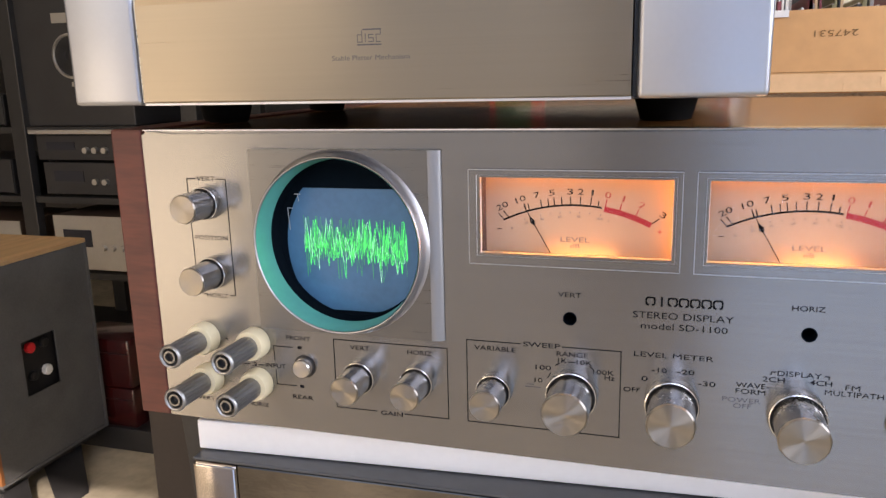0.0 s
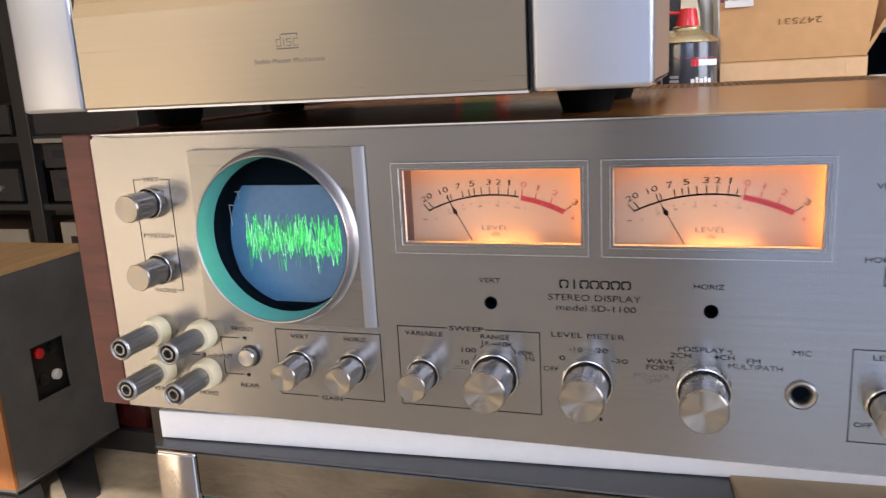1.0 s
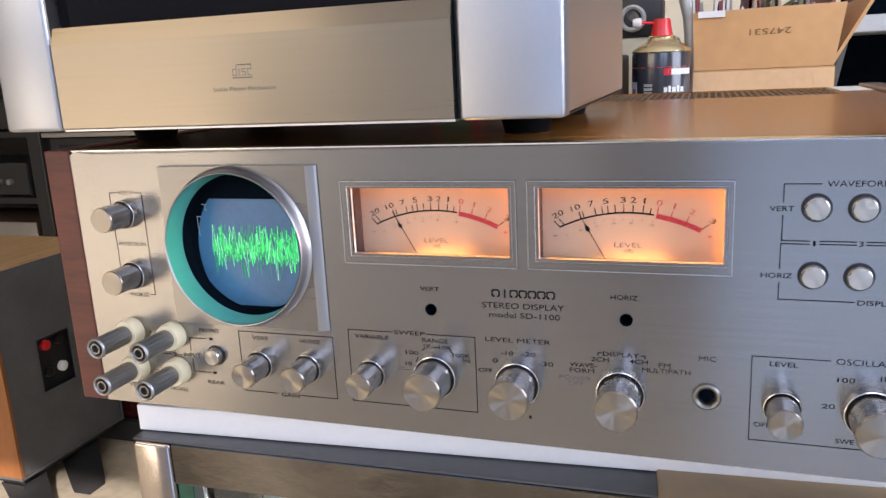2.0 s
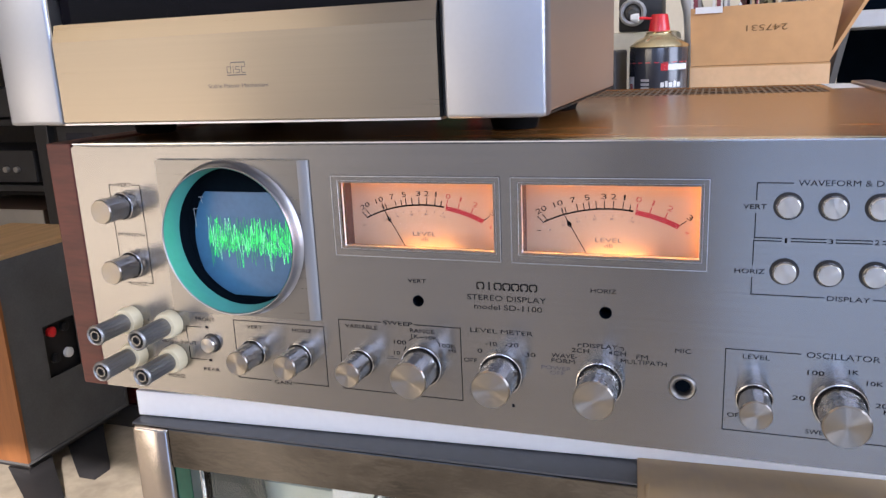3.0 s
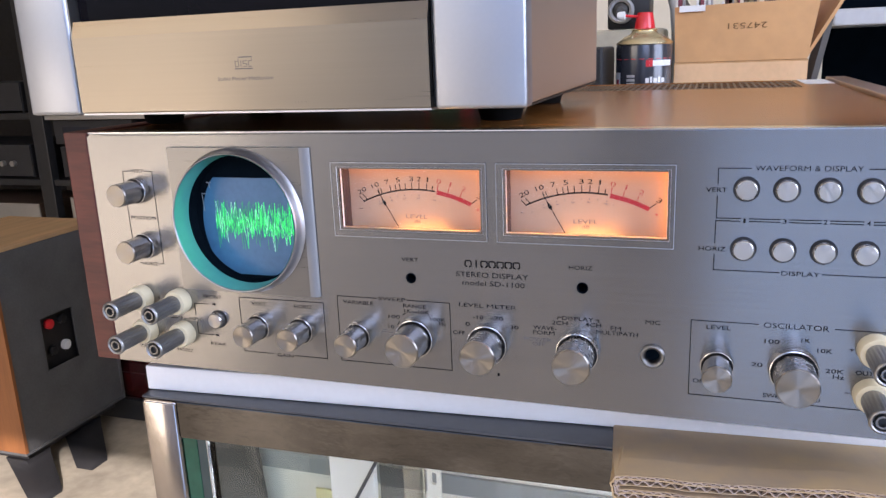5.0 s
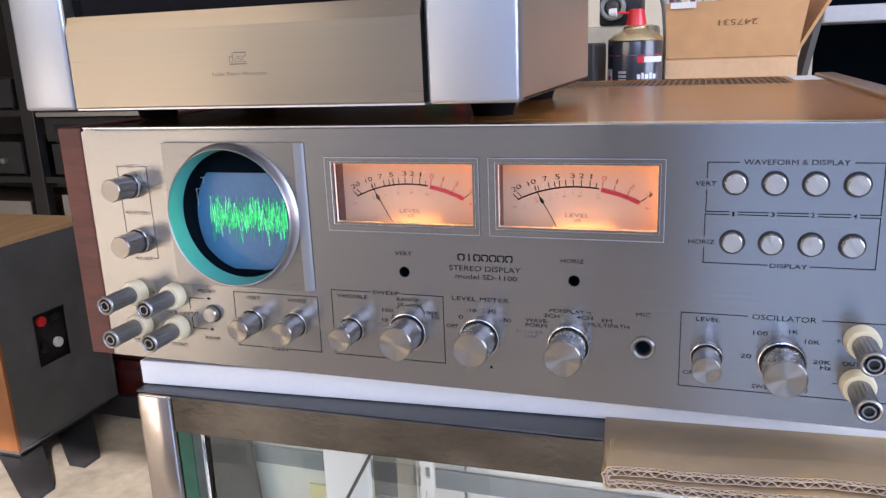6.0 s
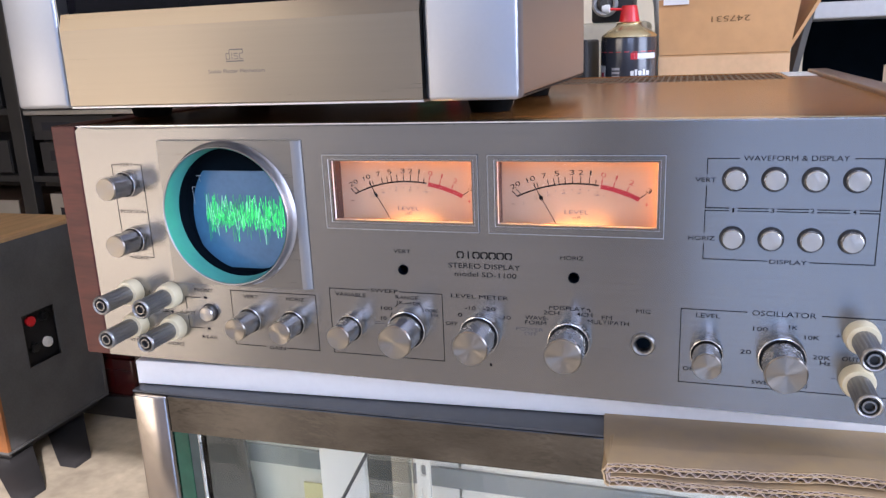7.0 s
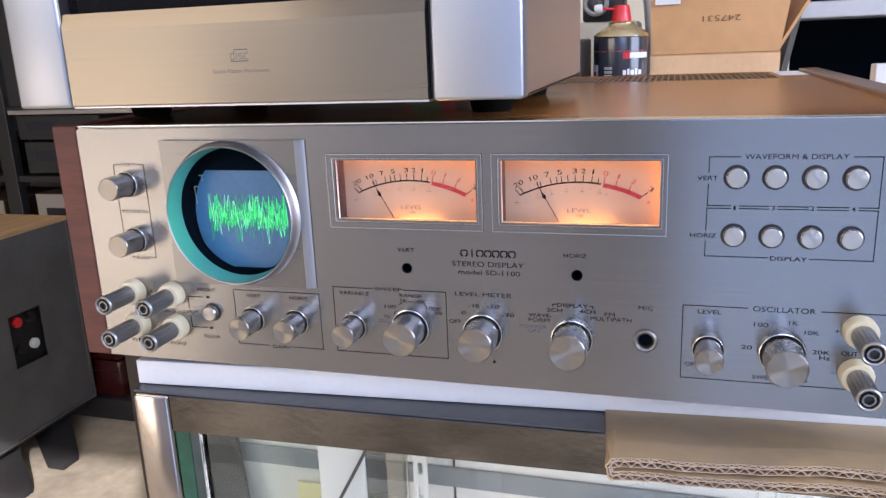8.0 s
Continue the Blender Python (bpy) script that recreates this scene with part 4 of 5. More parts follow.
for a, b in ((-0.2950, 0.060), (0.064, 0.4745), (0.4960, 1.1790)):
    part("front_panel", boxed(a, b, 0.5760, 0.5795, 0.735, 1.060), LIT_SHELF, rear, "cream sliding panel")
    part("front_panel", boxed(a, b, 0.5760, 0.5795, 0.340, 0.7050), LIT_SHELF, rear, "cream sliding panel")
folder = thing("yellow_folder", "pale yellow paper folder leaning against the white shelf unit", "folder", (-0.14, 0.55, 0.0))
part("cover", boxed(-0.1900, -0.0200, 0.5600, 0.5640, 0.335, 0.686, bevel=0.0005), YELLOW, folder)
part("stand", boxed(-0.1900, -0.0200, 0.5600, 0.5670, 0.0, 0.3345), CARD, folder)

# sheet added only to darken the left of the view through the glass
dark_sheet = thing("added_dark_sheet", "near black sheet added to darken the area behind the showcase", "board", (-0.31, 0.55, 0.0))
_bm = boxed(-0.345, -0.218, 0.5450, 0.5530, 0.0, 0.90, bevel=0.001)
for v in _bm.verts:
    v.co.x -= 0.08 * v.co.z
part("slab", _bm, GEAR_BLACK, dark_sheet)

# ---- white board between showcase and unit ----
board = thing("foam_board", "thick white foam board lying under the display unit", "board", (-0.0050, 0.0275, TOP), turn=3.7, local=True)
part("slab", boxed(0.0, 0.482, 0.0, 0.42, 0.0005, 0.0180, bevel=0.0008), WHITE_FOAM, board)

# ---- folded corrugated sheet on the showcase ----
card = thing("cardboard_sheet", "folded brown corrugated cardboard sheet overhanging the showcase", "cardboard", (0.42, 0.02, TOP + 0.0005))


def flute_sheet(x0, x1, yl, yr, yb, z0, thick, waves, sag, press):
    """A corrugated sheet: two liners with a real wave between them, open at the front edge and pressed thin at the back."""
    liners, wave, dark, n = bmesh.new(), bmesh.new(), bmesh.new(), waves * 8

    def front(u):
        return yl + (yr - yl) * u + 0.0006 * math.sin(u * 37) + 0.0004 * math.sin(u * 91)

    def drop(u):
        return -sag * u + 0.0006 * math.sin(u * 23)
    t = 0.0004
    for za, zb in ((0.0, t), (thick - t, thick)):
        cols = []
        for i in range(61):
            u = i / 60
            x = x0 + (x1 - x0) * u
            col = []
            for y, z in ((front(u), za), (front(u) + 0.018, za), (yb, za), (yb, zb), (front(u) + 0.018, zb), (front(u), zb)):
                h = z0 + z + drop(u)
                if press and y == yb:
                    y = 0.0262 + 0.0646 * (x + 0.005)
                    h = TOP + 0.0006 + (z0 + z - TOP) * 0.30
                col.append(liners.verts.new((x - (0.0075 if y > front(u) + 0.02 else 0.0030 if y > front(u) else 0.0) * (1 - u) * press, y, h)))
            cols.append(col)
        for a, b in zip(cols, cols[1:]):
            for k in range(6):
                liners.faces.new((a[k], a[(k + 1) % 6], b[(k + 1) % 6], b[k]))
        liners.faces.new(cols[0])
        liners.faces.new(cols[-1][::-1])
    prev = None
    for i in range(n + 1):
        u = i / n
        x = x0 + (x1 - x0) * u
        h = thick / 2 + (thick / 2 - 1.4 * t) * math.sin(u * waves * 2 * math.pi + 0.4 * math.sin(u * 29))
        y = front(u) + 0.0004
        row = [wave.verts.new((x, yy, z0 + h + dz + drop(u))) for yy, dz in ((y - 0.0003, -0.00034), (y + 0.012, -0.00034), (y + 0.012, 0.00034), (y - 0.0003, 0.00034))]
        back = [dark.verts.new((x, y + dy, z0 + dz + drop(u))) for dy, dz in ((0.0018, t), (0.010, t), (0.010, thick - t), (0.0018, thick - t))]
        if prev:
            for k in range(4):
                wave.faces.new((prev[0][k], prev[0][(k + 1) % 4], row[(k + 1) % 4], row[k]))
                dark.faces.new((prev[1][k], prev[1][(k + 1) % 4], back[(k + 1) % 4], back[k]))
        prev = row, back
    return liners, wave, dark


for z0, x0, thick, waves, sag, upper in ((TOP + 0.0008, 0.3245, 0.0036, 44, 0.0006, True), (TOP + 0.0044, 0.3250, 0.0022, 66, 0.0006, True),
                                         (TOP - 0.0066, 0.3265, 0.0034, 44, 0.0016, False), (TOP - 0.0032, 0.3270, 0.0022, 62, 0.0014, False)):
    a, b, c = flute_sheet(x0, 0.62, -0.0175 if upper else -0.0165, 0.020 if upper else 0.012, 0.0465 if upper else 0.0135 + 0.02, z0 if upper else z0 - 0.0006, thick, waves, sag, upper)
    if not upper:
        for bm in (a, b, c):
            for v in bm.verts:
                v.co.y = min(v.co.y, 0.0160)
    lay = part("top_liner" if upper else "under_liner", a, SHEET_CARD, card, "greyish brown cardboard liner")
    part("fluting", b, CARD_EDGE, lay, "wavy cut edge of the corrugated board")
    # dark filling set back in the flutes as their shade
    part("hollow", c, FLUTE_SHADE, lay)


def fold(x, top, low, out, thick, wobble):
    """A crushed board bent round from the upper layer to the lower one."""
    bm, rows = bmesh.new(), []
    for k in range(25):
        a = math.pi * k / 24
        w = wobble * (math.sin(5.3 * a + 1.0) + 0.6 * math.sin(11.0 * a))
        row = []
        for y, d in ((-0.0172, 0.0), (0.0135, -0.0010), (0.0135, -0.0010 + thick), (-0.0172, thick)):
            r = out - d + w
            row.append(bm.verts.new((x - r * math.sin(a), y + 0.4 * w, (top + low) / 2 + ((top - low) / 2 - d) * math.cos(a))))
        rows.append(row)
    for a, b in zip(rows, rows[1:]):
        for k in range(4):
            bm.faces.new((a[k], a[(k + 1) % 4], b[(k + 1) % 4], b[k]))
    bm.faces.new(rows[0])
    bm.faces.new(rows[-1][::-1])
    return bm


part("folded_end", fold(0.3262, TOP + 0.0066, TOP - 0.0072, 0.0034, 0.0010, 0.0005), SHEET_CARD, card, "crumpled fold of the sheet", 60)
part("inner_fold", fold(0.3266, TOP + 0.0040, TOP - 0.0046, 0.0022, 0.0010, 0.0004), CARD_EDGE, card, "crushed inner ply of the fold", 60)
part("inner_fold", fold(0.3270, TOP + 0.0016, TOP - 0.0020, 0.0013, 0.0007, 0.0002), CARD_EDGE, card, "crushed inner ply of the fold", 60)

# ---- open carton of records behind the unit ----
carton = thing("cardboard_box", "open brown cardboard box with its flaps standing up", "box", (0.39, 0.72, TOP))
BX0, BX1, BY0, BY1, BZ = 0.3222, 0.4680, 0.600, 0.92, 1.3065
part("front_wall", boxed(BX0, BX1, BY0, BY0 + 0.004, TOP + 0.001, BZ), CARD, carton)
part("back_wall", boxed(BX0, BX1, BY1 - 0.004, BY1, TOP + 0.001, BZ), CARD, carton)
for a in (BX0, BX1 - 0.004):
    part("side_wall", boxed(a, a + 0.004, BY0 + 0.0042, BY1 - 0.0042, TOP + 0.001, BZ), CARD, carton)
part("bottom", boxed(BX0 + 0.0042, BX1 - 0.0042, BY0 + 0.0042, BY1 - 0.0042, TOP + 0.001, TOP + 0.004), CARD, carton)


def flap(pts, thick, name, label):
    """A slightly bowed board between four corners, with thickness."""
    bm = bmesh.new()
    a, b, c, d = (Vector(p) for p in pts)
    nrm = (b - a).cross(d - a).normalized()
    grid = []
    for i in range(9):
        for j in range(9):
            u, v = i / 8, j / 8
            p = (a * (1 - u) + b * u) * (1 - v) + (d * (1 - u) + c * u) * v
            bow = 0.0025 * math.sin(math.pi * u) * v
            grid.append((bm.verts.new(p + nrm * bow), bm.verts.new(p + nrm * (bow + thick))))
    for i in range(8):
        for j in range(8):
            q = (i * 9 + j, i * 9 + j + 1, (i + 1) * 9 + j + 1, (i + 1) * 9 + j)
            bm.faces.new([grid[k][0] for k in q])
            bm.faces.new([grid[k][1] for k in q[::-1]])
    for run in ([j for j in range(9)], [72 + j for j in range(9)], [9 * i for i in range(9)], [9 * i + 8 for i in range(9)]):
        for p, q in zip(run, run[1:]):
            bm.faces.new((grid[p][0], grid[q][0], grid[q][1], grid[p][1]))
    return part(name, bm, CARD, carton, label, 30)


front_flap = flap(((BX0 + 0.001, BY0 + 0.001, BZ + 0.0006), (BX1 - 0.001, BY0 + 0.001, BZ + 0.0006), (BX1 + 0.010, BY0 + 0.012, BZ + 0.0660), (BX0 - 0.0015, BY0 + 0.012, BZ + 0.0640)), -0.0035, "front_flap", "upright front flap with a stamped number")
flap(((BX1 - 0.001, BY0 + 0.006, BZ + 0.0006), (BX1 - 0.001, BY1 - 0.006, BZ + 0.0006), (BX1 + 0.046, BY1 + 0.004, BZ + 0.072), (BX1 + 0.044, BY0 + 0.016, BZ + 0.0800)), -0.0035, "side_flap", "side flap leaning outwards")
part("tape", boxed(BX0 + 0.0005, BX1 - 0.0005, BY0 - 0.0006, BY0 - 0.0002, 1.262, BZ - 0.0015), TAPE, carton, "glossy brown packing tape")
part("paper_label", boxed(BX0 + 0.004, BX0 + 0.033, BY0 + 0.0065, BY0 + 0.0072, BZ + 0.0580, BZ + 0.0650), PAPER, carton, "white label at the edge of the flap")
lettering("247531", 0.4020, 1.3463, 0.0425, 0.0066, BY0 + 0.0055, STAMP_INK, carton, 180, name="stamped_number")
# thin raised bars draw the tape's crease and its bright highlight lines
for a, b, c, d in ((0.0895, 0.0901, 1.2700, 1.2960), (0.1250, 0.1256, 1.2850, 1.3010), (0.1010, 0.1250, 1.3015, 1.3021)):
    part("tape_crease_glint", boxed(BX0 + a, BX0 + b, BY0 - 0.0010, BY0 - 0.0007, c, d), TAPE, carton, "raised tape bar that draws a crease and its highlight")
_rng = random.Random(7)
x = BX0 + 0.008
while x < BX1 - 0.010:
    w = _rng.uniform(0.0035, 0.0065)
    lean, h = _rng.uniform(-0.018, 0.022), _rng.uniform(0.262, 0.300)
    rec = thing("record_sleeve", "worn record sleeve leaning in the open cardboard box", "record", (x, 0.77, TOP + 0.004), "records in the box")
    bm = boxed(x, x + w - 0.0006, 0.665, 0.915, TOP + 0.0042, TOP + h, bevel=0.0004, seg=1)
    for v in bm.verts:
        v.co.x += lean * (v.co.z - TOP) / 0.3
    part("sleeve", bm, _rng.choice(SLEEVES), rec)
    bm = boxed(x + w * 0.3, x + w * 0.55, 0.6655, 0.914, TOP + h + 0.0002, TOP + h + 0.0016)
    for v in bm.verts:
        v.co.x += lean * (v.co.z - TOP) / 0.3
    part("inner_sleeve", bm, SLEEVES[0], rec)
    x += w

# ---- spray can ----
can = thing("spray_can", "dark spray can with a red cap and brassy shoulder", "spray can", (0.2876, 0.600, TOP))
AX, AY, R = 0.2876, 0.600, 0.0326
part("body", lathe([(0, TOP + 0.001), (R - 0.001, TOP + 0.001), (R, TOP + 0.003), (R, 1.3275), (R - 0.0006, 1.3295)], 64, "z", (AX, AY, 0)), CAN_BLACK, can, "dark printed can body", 40)
part("shoulder", lathe([(R - 0.0004, 1.3295), (R + 0.0006, 1.3305), (R, 1.3322), (0.0245, 1.3385), (0.0170, 1.3422), (0.0158, 1.3436), (0.0146, 1.3458), (0.0158, 1.3468), (0.0138, 1.3480), (0, 1.3480)], 64, "z", (AX, AY, 0)), GOLD, can, "brassy can shoulder", 40)
cap = part("cap", lathe([(0.0122, 1.3460), (0.0123, 1.3472), (0.0092, 1.3652), (0.0084, 1.3664), (0, 1.3660)], 40, "z", (AX, AY, 0), 20, 0.0006, (1, 2)), RED_PLASTIC, can, "bright red cap", 50)
part("straw", tube(bmesh.new(), [(AX - 0.008, AY - 0.004, 1.3620), (AX - 0.022, AY - 0.007, 1.3632)], 0.0016, 10), RED_PLASTIC, cap)
part("knob", lathe([(0, -0.010), (0.004, -0.010), (0.0052, -0.006), (0.0052, -0.001), (0, 0)], 24, "x", (AX - 0.0215, AY - 0.007, 1.3632)), WHITE_PLASTIC, cap, "white round button", 40)


def wrap(a0, a1, z0, z1, material, label):
    """A patch of print that follows the round of the can."""
    bm = bmesh.new()
    prev = None
    for k in range(9):
        a = radians(a0 + (a1 - a0) * k / 8)
        row = [bm.verts.new((AX + (R + 0.0003) * math.sin(a), AY - (R + 0.0003) * math.cos(a), z)) for z in (z0, z1)]
        if prev:
            bm.faces.new((prev[0], row[0], row[1], prev[1]))
        prev = row
    part("print", bm, material, can, label)


wrap(8, 70, 1.3050, 1.3115, PAPER, "white print on the can")
wrap(8, 22, 1.3045, 1.3122, RED_INK, "red print patch")
wrap(-70, 70, 1.3130, 1.3138, RED_INK, "thin red line round the can")
wrap(-75, -50, 1.2680, 1.2980, PAPER, "white print on the can")
wrap(-70, -55, 1.2680, 1.2900, RED_INK, "red print patch")
for k in range(3):
    wrap(-32, -14, 1.2925 - 0.0045 * k, 1.2955 - 0.0045 * k, mat("grey can print", (0.42, 0.42, 0.44), 0.3), "small grey print bars")
for k, (a0, a1) in enumerate(((8, 15), (17, 22), (24, 32), (34, 40), (42, 50))):
    wrap(a0, a1, 1.2860, 1.2915 + 0.0015 * (k % 2), PAPER, "white print bars")

# ---- small green and red cylinder behind the disc player ----
tin = thing("small_cylinder", "small round cylinder with a green middle and red ends", "tin", (0.10, 0.40, 1.2896))
for a, b, r, m, l in ((0.0800, 0.0850, 0.0098, RED_INK, "dull red end"), (0.0850, 0.1190, 0.0095, GREEN_LABEL, "green cylinder middle"), (0.1190, 0.1290, 0.0098, RED_INK, "dull red end")):
    part("end" if m is RED_INK else "body", lathe([(0, a), (r * 0.94, a), (r, a + 0.0006), (r, b - 0.0006), (r * 0.94, b), (0, b)], 32, "x", (0, 0.400, 1.2990)), m, tin, l, 40)

# ---- workbench, shelving and clutter behind the unit ----
bench = thing("workbench", "pale workbench behind the showcase", "bench", (0.5, 0.9, 0.0))
part("top", boxed(-0.10, 1.30, 0.540, 1.25, TOP - 0.035, TOP, bevel=0.002), LIT_SHELF, bench)
for a in (-0.08, 1.24):
    for b in (0.56, 1.19):
        part("leg", boxed(a, a + 0.04, b, b + 0.04, 0.0, TOP - 0.0355), RACK_METAL, bench)
bay = thing("steel_shelving", "dark steel shelving bay with a light grey shelf edge", "shelving", (0.95, 1.2, 0.0))
for a in (0.90, 1.52):
    part("upright", boxed(a, a + 0.035, 1.255, 1.290, 0.0, 2.2, bevel=0.002), RACK_METAL, bay, "dark steel upright")
for z in (1.348, 1.75):
    part("shelf", boxed(0.575, 1.56, 1.252, 1.75, z, z + 0.030, bevel=0.003), SHELF_GREY, bay, "light grey steel shelf")
part("back", boxed(0.575, 1.56, 1.755, 1.77, 0.2, 2.2), MASK, bay, "black cloth back")
brace = thing("steel_strut", "slanting grey steel strut beside the box", "strut", (0.49, 0.98, TOP))
_bm = tube(bmesh.new(), [(0.4860, 0.955, TOP), (0.4990, 0.955, TOP + 0.10), (0.5370, 0.955, TOP + 0.30)], 0.0095, 4)
part("bar", _bm, STRUT_GREY, brace)
tag = thing("white_tag", "small white plastic tag lying on the workbench", "tag", (0.62, 0.80, TOP))
part("plate", boxed(0.612, 0.69, 0.80, 0.83, TOP + 0.0005, 1.280, bevel=0.002), WHITE_PLASTIC, tag)
structure("wall_partition", boxed(-0.10, 0.575, 1.36, 1.42, 0.0, 2.6), PLASTER, "cream plaster partition behind the bench", "wall")
hose = thing("motor_unit", "grey metal motor with a round hub behind the can", "motor", (0.227, 0.9, TOP))
part("body", boxed(0.167, 0.297, 0.86, 0.98, TOP + 0.0005, 1.353, bevel=0.006), mat("cream painted casting", (0.58, 0.54, 0.42), 0.5, vary=0.12, big=12, small=120), hose, "cream painted casting", 40)
part("hub", lathe([(0, 0.842), (0.005, 0.842), (0.006, 0.846), (0.009, 0.848), (0.012, 0.852), (0.012, 0.862), (0, 0.862)], 40, "y", (0.233, 0, 1.380)), STRUT_GREY, hose, "round steel hub", 40)
part("ring", lathe([(0.0125, 0.850), (0.016, 0.846), (0.019, 0.850), (0.019, 0.862), (0.0125, 0.862)], 48, "y", (0.233, 0, 1.380)), SHELF_GREY, hose, "pale grey outer ring", 40)
part("neck", boxed(0.212, 0.274, 0.8625, 0.95, 1.3532, 1.41, bevel=0.004), GEAR_BLACK, hose, "", 40)
_bm = tube(bmesh.new(), [(0.316, 0.90, TOP + 0.010), (0.316, 0.905, 1.31), (0.311, 0.91, 1.38), (0.296, 0.915, 1.44), (0.26, 0.92, 1.47)], 0.010, 12)
pipe = part("grey_pipe", _bm, SHELF_GREY, None, "", 50)
tagged(pipe, "pale grey bent pipe standing on the workbench", "pipe")

dk = thing("black_equipment_case", "black equipment case standing on the bench behind the unit", "equipment case", (0.07, 0.60, TOP))
# height added to block the lit partition, keeping the player's gap dark
part("body", boxed(-0.095, 0.246, 0.545, 0.66, TOP + 0.008, 1.3290, bevel=0.003), GEAR_BLACK, dk)
part("front", boxed(-0.092, 0.243, 0.541, 0.5448, TOP + 0.010, 1.3260), GEAR_BLACK, dk)
for fx in (-0.07, 0.21):
    part("foot", lathe([(0, TOP), (0.010, TOP), (0.011, TOP + 0.008), (0, TOP + 0.008)], 16, "z", (fx, 0.60, 0)), RUBBER, dk)

# ---- dark cabinet behind the showcase ----
cab = thing("dark_cabinet", "near black brown wooden cabinet behind the showcase", "cabinet", (-0.45, 1.10, 0.0))
part("body", boxed(-0.757, -0.15, 0.90, 1.32, 0.0, 1.16, bevel=0.003), DARK_BROWN, cab)
part("door", boxed(-0.750, -0.158, 0.884, 0.8985, 0.05, 1.14, bevel=0.002), DARK_BROWN, cab)

# ---- loudspeaker on its stand ----
sp = thing("loudspeaker", "large loudspeaker turned backwards, dark back and wood veneer cabinet", "loudspeaker", (-1.92, 1.575, 0.10))
SX, SY0, SY1, SZ0, SZ1 = -1.70, 1.343, 1.812, 0.100, 0.795
part("back_panel", sheet([(SY0 + 0.012, SZ0 + 0.010), (SY1 - 0.012, SZ0 + 0.010), (SY1 - 0.012, SZ1 - 0.016), (SY0 + 0.012, SZ1 - 0.016)], [[(1.482, 0.335), (1.636, 0.335), (1.636, 0.532), (1.482, 0.532)]], 0.0, 0.012), SPEAKER_BACK, sp, "dark painted back panel").data.transform(
    Matrix(((0, -1, 0, SX - 0.004), (1, 0, 0, 0), (0, 0, 1, 0), (0, 0, 0, 1))))
part("top", boxed(SX - 0.42, SX, SY0, SY1, SZ1 - 0.015, SZ1, bevel=0.002), OAK, sp, "light wood veneered top")
part("bottom", boxed(SX - 0.42, SX, SY0, SY1, SZ0, SZ0 + 0.009, bevel=0.001), SPEAKER_BACK, sp)
part("side", boxed(SX - 0.42, SX, SY0, SY0 + 0.011, SZ0 + 0.0095, SZ1 - 0.0155), TEAK, sp, "orange veneered side")
part("side", boxed(SX - 0.42, SX, SY1 - 0.011, SY1, SZ0 + 0.0095, SZ1 - 0.0155), SPEAKER_BACK, sp, "dark painted side")
part("front_baffle", boxed(SX - 0.418, SX - 0.40, SY0 + 0.0115, SY1 - 0.0115, SZ0 + 0.0095, SZ1 - 0.0155), GEAR_BLACK, sp)
plate = part("terminal_plate", boxed(SX - 0.030, SX - 0.024, 1.478, 1.640, 0.331, 0.536), RUBBER, sp, "recessed black terminal plate")
_bm = sheet([(1.476, 0.329), (1.642, 0.329), (1.642, 0.538), (1.476, 0.538)], [[(1.490, 0.343), (1.628, 0.343), (1.628, 0.524), (1.490, 0.524)]], 0.0, 0.004)
_ob = part("plate_rim", _bm, SPEAKER_BACK, plate)
_ob.data.transform(Matrix(((0, -1, 0, SX - 0.0038), (1, 0, 0, 0), (0, 0, 1, 0), (0, 0, 0, 1))))
for y, z, r, m, l in ((1.535, 0.492, 0.016, RED_PLASTIC, "red terminal"), (1.592, 0.492, 0.015, BLACK, "black terminal"), (1.592, 0.398, 0.016, WHITE_PLASTIC, "white terminal"), (1.535, 0.398, 0.015, BLACK, "black terminal")):
    part("terminal", lathe([(0, SX - 0.024), (r * 1.1, SX - 0.024), (r * 1.1, SX - 0.012), (r * 0.8, SX - 0.010), (r * 0.8, SX - 0.008), (0, SX - 0.006)], 24, "x", (0, y, z)), m, plate, l, 40)
stand = thing("speaker_stand", "low black stand under the loudspeaker", "stand", (-1.92, 1.575, 0.0))
part("top_frame", boxed(SX - 0.40, SX - 0.03, SY0 + 0.03, SY1 - 0.03, 0.070, 0.0995, bevel=0.003), GEAR_BLACK, stand)
for s, x_top, x_foot in ((1, SX - 0.075, SX + 0.10), (-1, SX - 0.345, SX - 0.52)):
    for y_top, y_foot in ((1.415, 1.300), (1.655, 1.505)):
        bm, rows = bmesh.new(), []
        for k in range(7):
            u = k / 6
            bend = u * u * (3 - 2 * u)
            cx, cy, z, wide = x_top + (x_foot - x_top) * bend, y_top + (y_foot - y_top) * bend, 0.0695 * (1 - u), 0.050 - 0.014 * u
            rows.append([bm.verts.new((cx + dx * wide, cy + dy * wide, z)) for dx, dy in ((-0.9, -1), (0.9, -1), (0.9, 1), (-0.9, 1))])
        for a, b in zip(rows, rows[1:]):
            for k in range(4):
                bm.faces.new((a[k], a[(k + 1) % 4], b[(k + 1) % 4], b[k]))
        bm.faces.new(rows[0])
        bm.faces.new(rows[-1][::-1])
        part("leg", bm, GEAR_BLACK, stand, "splayed black leg", 40)

# ---- equipment rack and what stands on it ----
rack = thing("equipment_rack", "black steel rack full of audio equipment", "rack", (-2.45, 2.7, 0.0))
RX0, RX1, RY0, RY1 = -3.55, -1.62, 2.40, 2.95
for a in (RX0, -2.56, RX1 - 0.07):
    for b in (RY0, RY1 - 0.05):
        part("post", boxed(a, a + 0.075, b, b + 0.045, 0.0, 2.1, bevel=0.003), RACK_METAL, rack)
SHELVES = (0.12, 0.46, 0.80, 1.105)
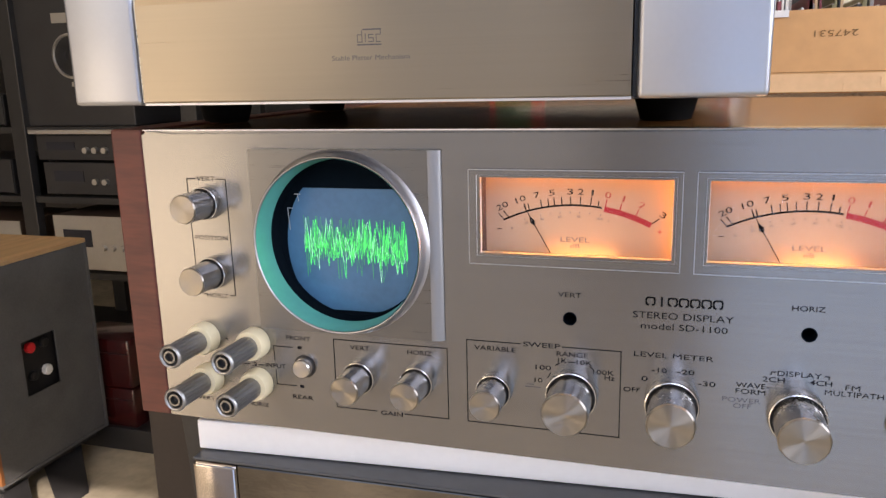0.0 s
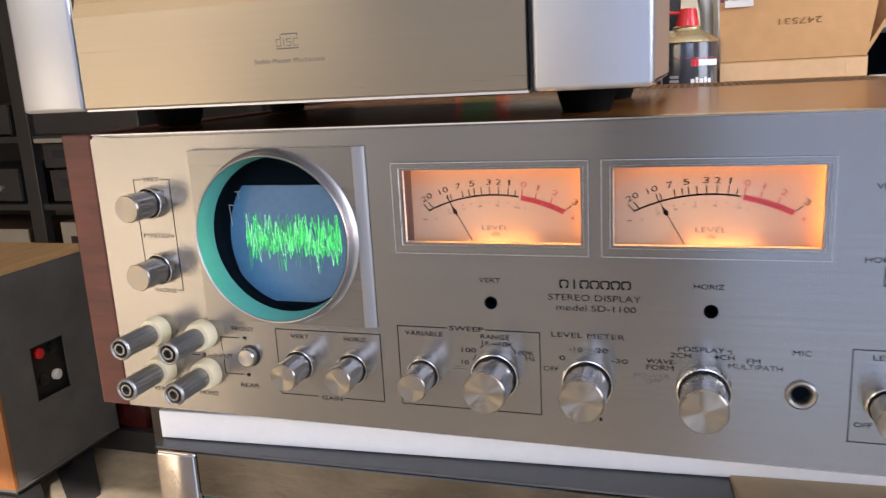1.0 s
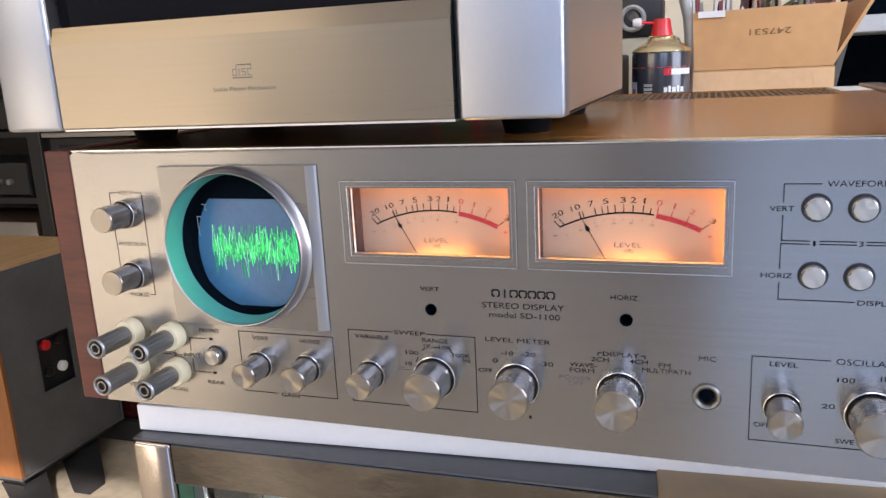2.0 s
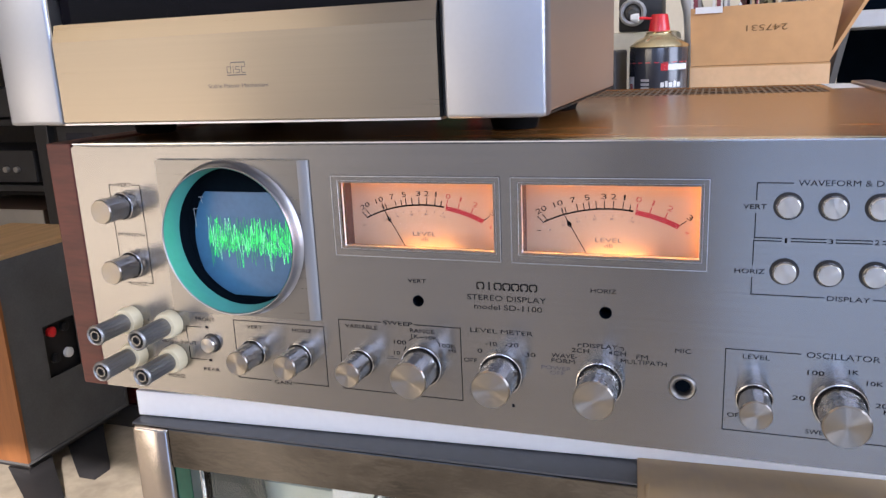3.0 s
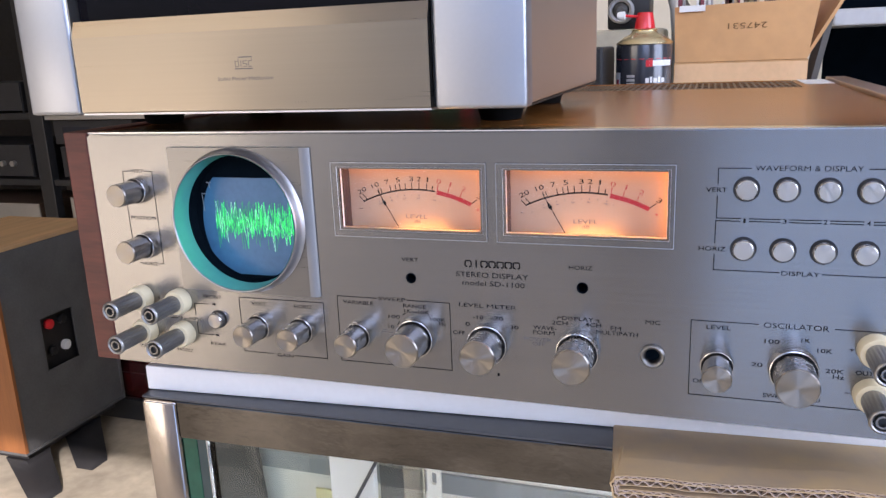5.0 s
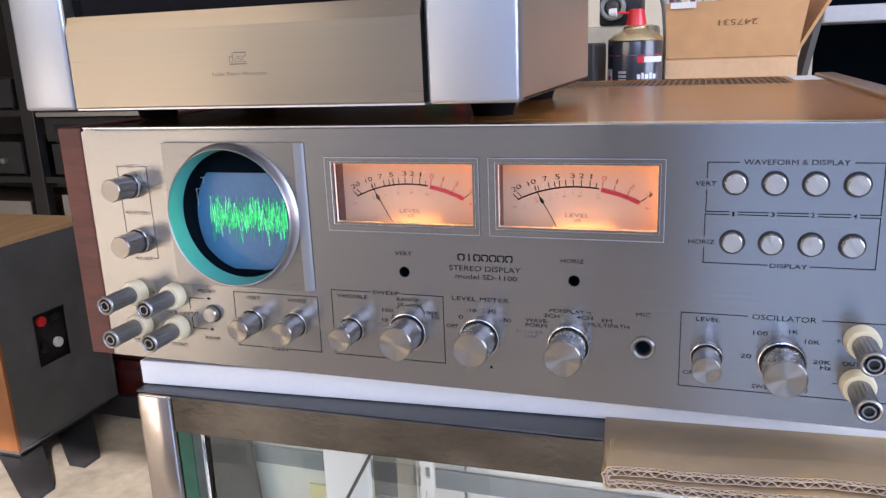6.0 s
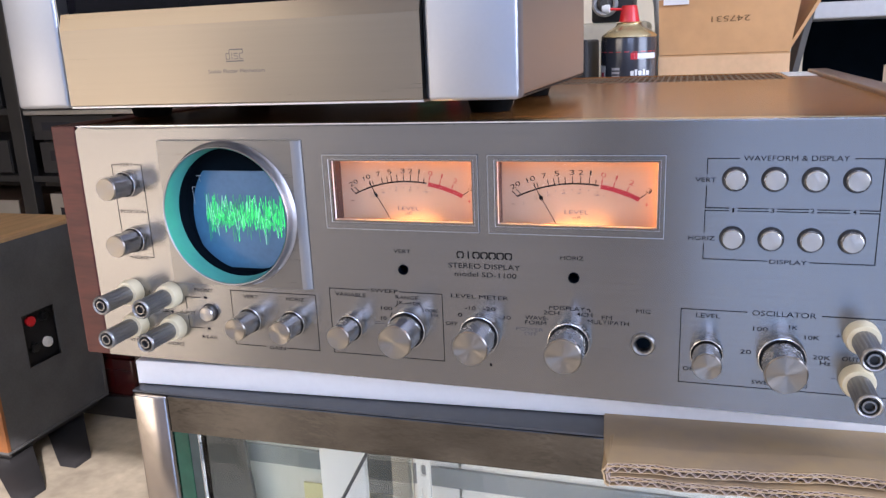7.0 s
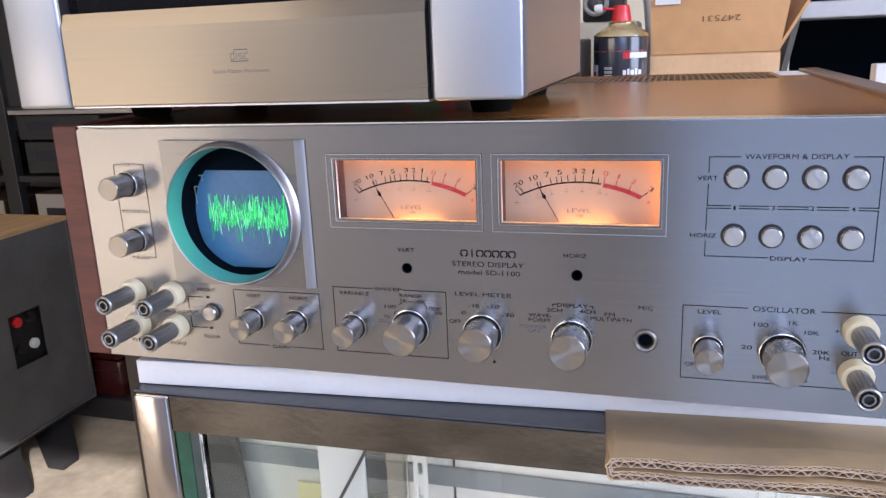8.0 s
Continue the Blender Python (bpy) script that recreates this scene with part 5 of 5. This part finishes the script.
for z in SHELVES:
    part("shelf", boxed(RX0, RX1, RY0 + 0.01, RY1, z, z + 0.028, bevel=0.002), RACK_METAL, rack)
part("shelf_edge", boxed(-2.46, RX1, RY0 - 0.012, RY0 + 0.0095, 1.103, 1.122, bevel=0.002), GEAR_SILVER, rack, "bright metal shelf edge")


def deck(x0, x1, z, h, m, face, label, name, knobs=3, depth=0.36, y=None):
    """A piece of audio equipment: case, fascia, knobs, small window."""
    y0 = RY0 + 0.03 if y is None else y
    t = thing(name, label, "audio equipment", ((x0 + x1) / 2, y0 + depth / 2, z), "equipment on the rack")
    part("case", boxed(x0, x1, y0 + 0.006, y0 + depth, z + 0.010, z + h, bevel=0.004), m, t)
    part("fascia", boxed(x0 + 0.002, x1 - 0.002, y0, y0 + 0.0058, z + 0.011, z + h - 0.001, bevel=0.001), face, t)
    for k in range(knobs):
        part("knob", lathe([(0.014, y0), (0.013, y0 - 0.018), (0, y0 - 0.018)], 20, "y", (x0 + (x1 - x0) * (0.60 + 0.11 * k), 0, z + h * 0.45)), GEAR_SILVER, t, "", 40)
    part("window", boxed(x0 + (x1 - x0) * 0.12, x0 + (x1 - x0) * 0.46, y0 - 0.003, y0 - 0.0002, z + h * 0.45, z + h * 0.75), mat("dim window", (0.03, 0.03, 0.035), 0.15), t)
    for fx in (x0 + 0.03, x1 - 0.03):
        for fy in (y0 + 0.04, y0 + depth - 0.04):
            part("foot", lathe([(0, z + 0.0002), (0.012, z + 0.0002), (0.014, z + 0.0100), (0, z + 0.0100)], 16, "z", (fx, fy, 0)), RUBBER, t)
    return t


deck(-2.44, -1.98, 0.948 - 0.12, 0.15, GEAR_BLACK, GEAR_BLACK, "black amplifier standing on the rack", "amplifier", 2)
deck(-2.46, -2.02, 0.9785, 0.118, GEAR_BLACK, GEAR_BLACK, "black tape deck stacked on an amplifier", "tape_deck", 3)
deck(-3.2, -2.62, 0.828, 0.16, GEAR_BLACK, GEAR_BLACK, "black receiver standing on the rack", "receiver", 3)
deck(-2.43, -1.99, 0.488, 0.255, GEAR_BROWN, GEAR_SILVER, "brown cased amplifier with a dull silver front", "amplifier", 3)
deck(-3.2, -2.62, 0.488, 0.22, GEAR_BROWN, GEAR_SILVER, "brown cased tuner with a dull silver front", "tuner", 2)
deck(-3.2, -2.62, 1.133, 0.14, GEAR_BLACK, GEAR_BLACK, "black turntable base standing on the rack", "turntable", 1)
for z, h in ((0.0860, 0.150), (0.2370, 0.185)):
    bx = thing("red_case", "dark red lacquered case stacked on a low black plinth", "case", (-1.70, 1.92, z), "red cases")
    part("body", boxed(-1.86, -1.595, 1.835, 2.02, z + 0.0005, z + h, bevel=0.010), DARK_RED, bx, "", 40)
    part("lid_line", boxed(-1.855, -1.600, 1.8342, 1.8347, z + h * 0.7, z + h * 0.7 + 0.004), BLACK, bx)
low = thing("black_plinth", "low black plinth box behind the loudspeaker", "plinth", (-1.70, 1.92, 0.0))
part("body", boxed(-2.05, -1.50, 1.822, 2.06, 0.0, 0.0855, bevel=0.004), GEAR_BLACK, low)
mon = thing("monitor_speaker", "black monitor speaker with a bright tweeter ring", "loudspeaker", (-2.2, 2.6, 1.133))
part("cabinet", boxed(-2.52, -1.93, 2.43, 2.80, 1.1335, 1.95, bevel=0.006), GEAR_BLACK, mon)
part("driver_ring", lathe([(0.082, 2.4295), (0.094, 2.4295), (0.092, 2.420), (0.084, 2.418), (0.081, 2.424)], 48, "y", (-2.215, 0, 1.425)), GEAR_SILVER, mon, "bright ring round the driver", 40)
part("driver_cone", lathe([(0.081, 2.4265), (0.040, 2.4285), (0.022, 2.416), (0, 2.411)], 40, "y", (-2.215, 0, 1.425)), BLACK, mon, "", 40)
part("switch_plate", boxed(-2.225, -2.165, 2.422, 2.4296, 1.300, 1.318), GEAR_SILVER, mon, "small bright plate")
part("level_knob", lathe([(0.030, 2.4296), (0.028, 2.405), (0, 2.403)], 24, "y", (-2.115, 0, 1.575)), GOLD, mon, "small brassy knob", 40)
part("level_plate", boxed(-2.29, -2.17, 2.421, 2.4296, 1.56, 1.60), GEAR_SILVER, mon)
wide = thing("wooden_stool", "small light wooden stool beside the rack", "stool", (-2.45, 1.95, 0.0))
part("seat", boxed(-2.62, -2.25, 1.86, 2.14, 0.58, 0.61, bevel=0.006), TEAK, wide)
for a in (-2.60, -2.31):
    for b in (1.88, 2.08):
        part("leg", boxed(a, a + 0.04, b, b + 0.04, 0.0, 0.5795), TEAK, wide)
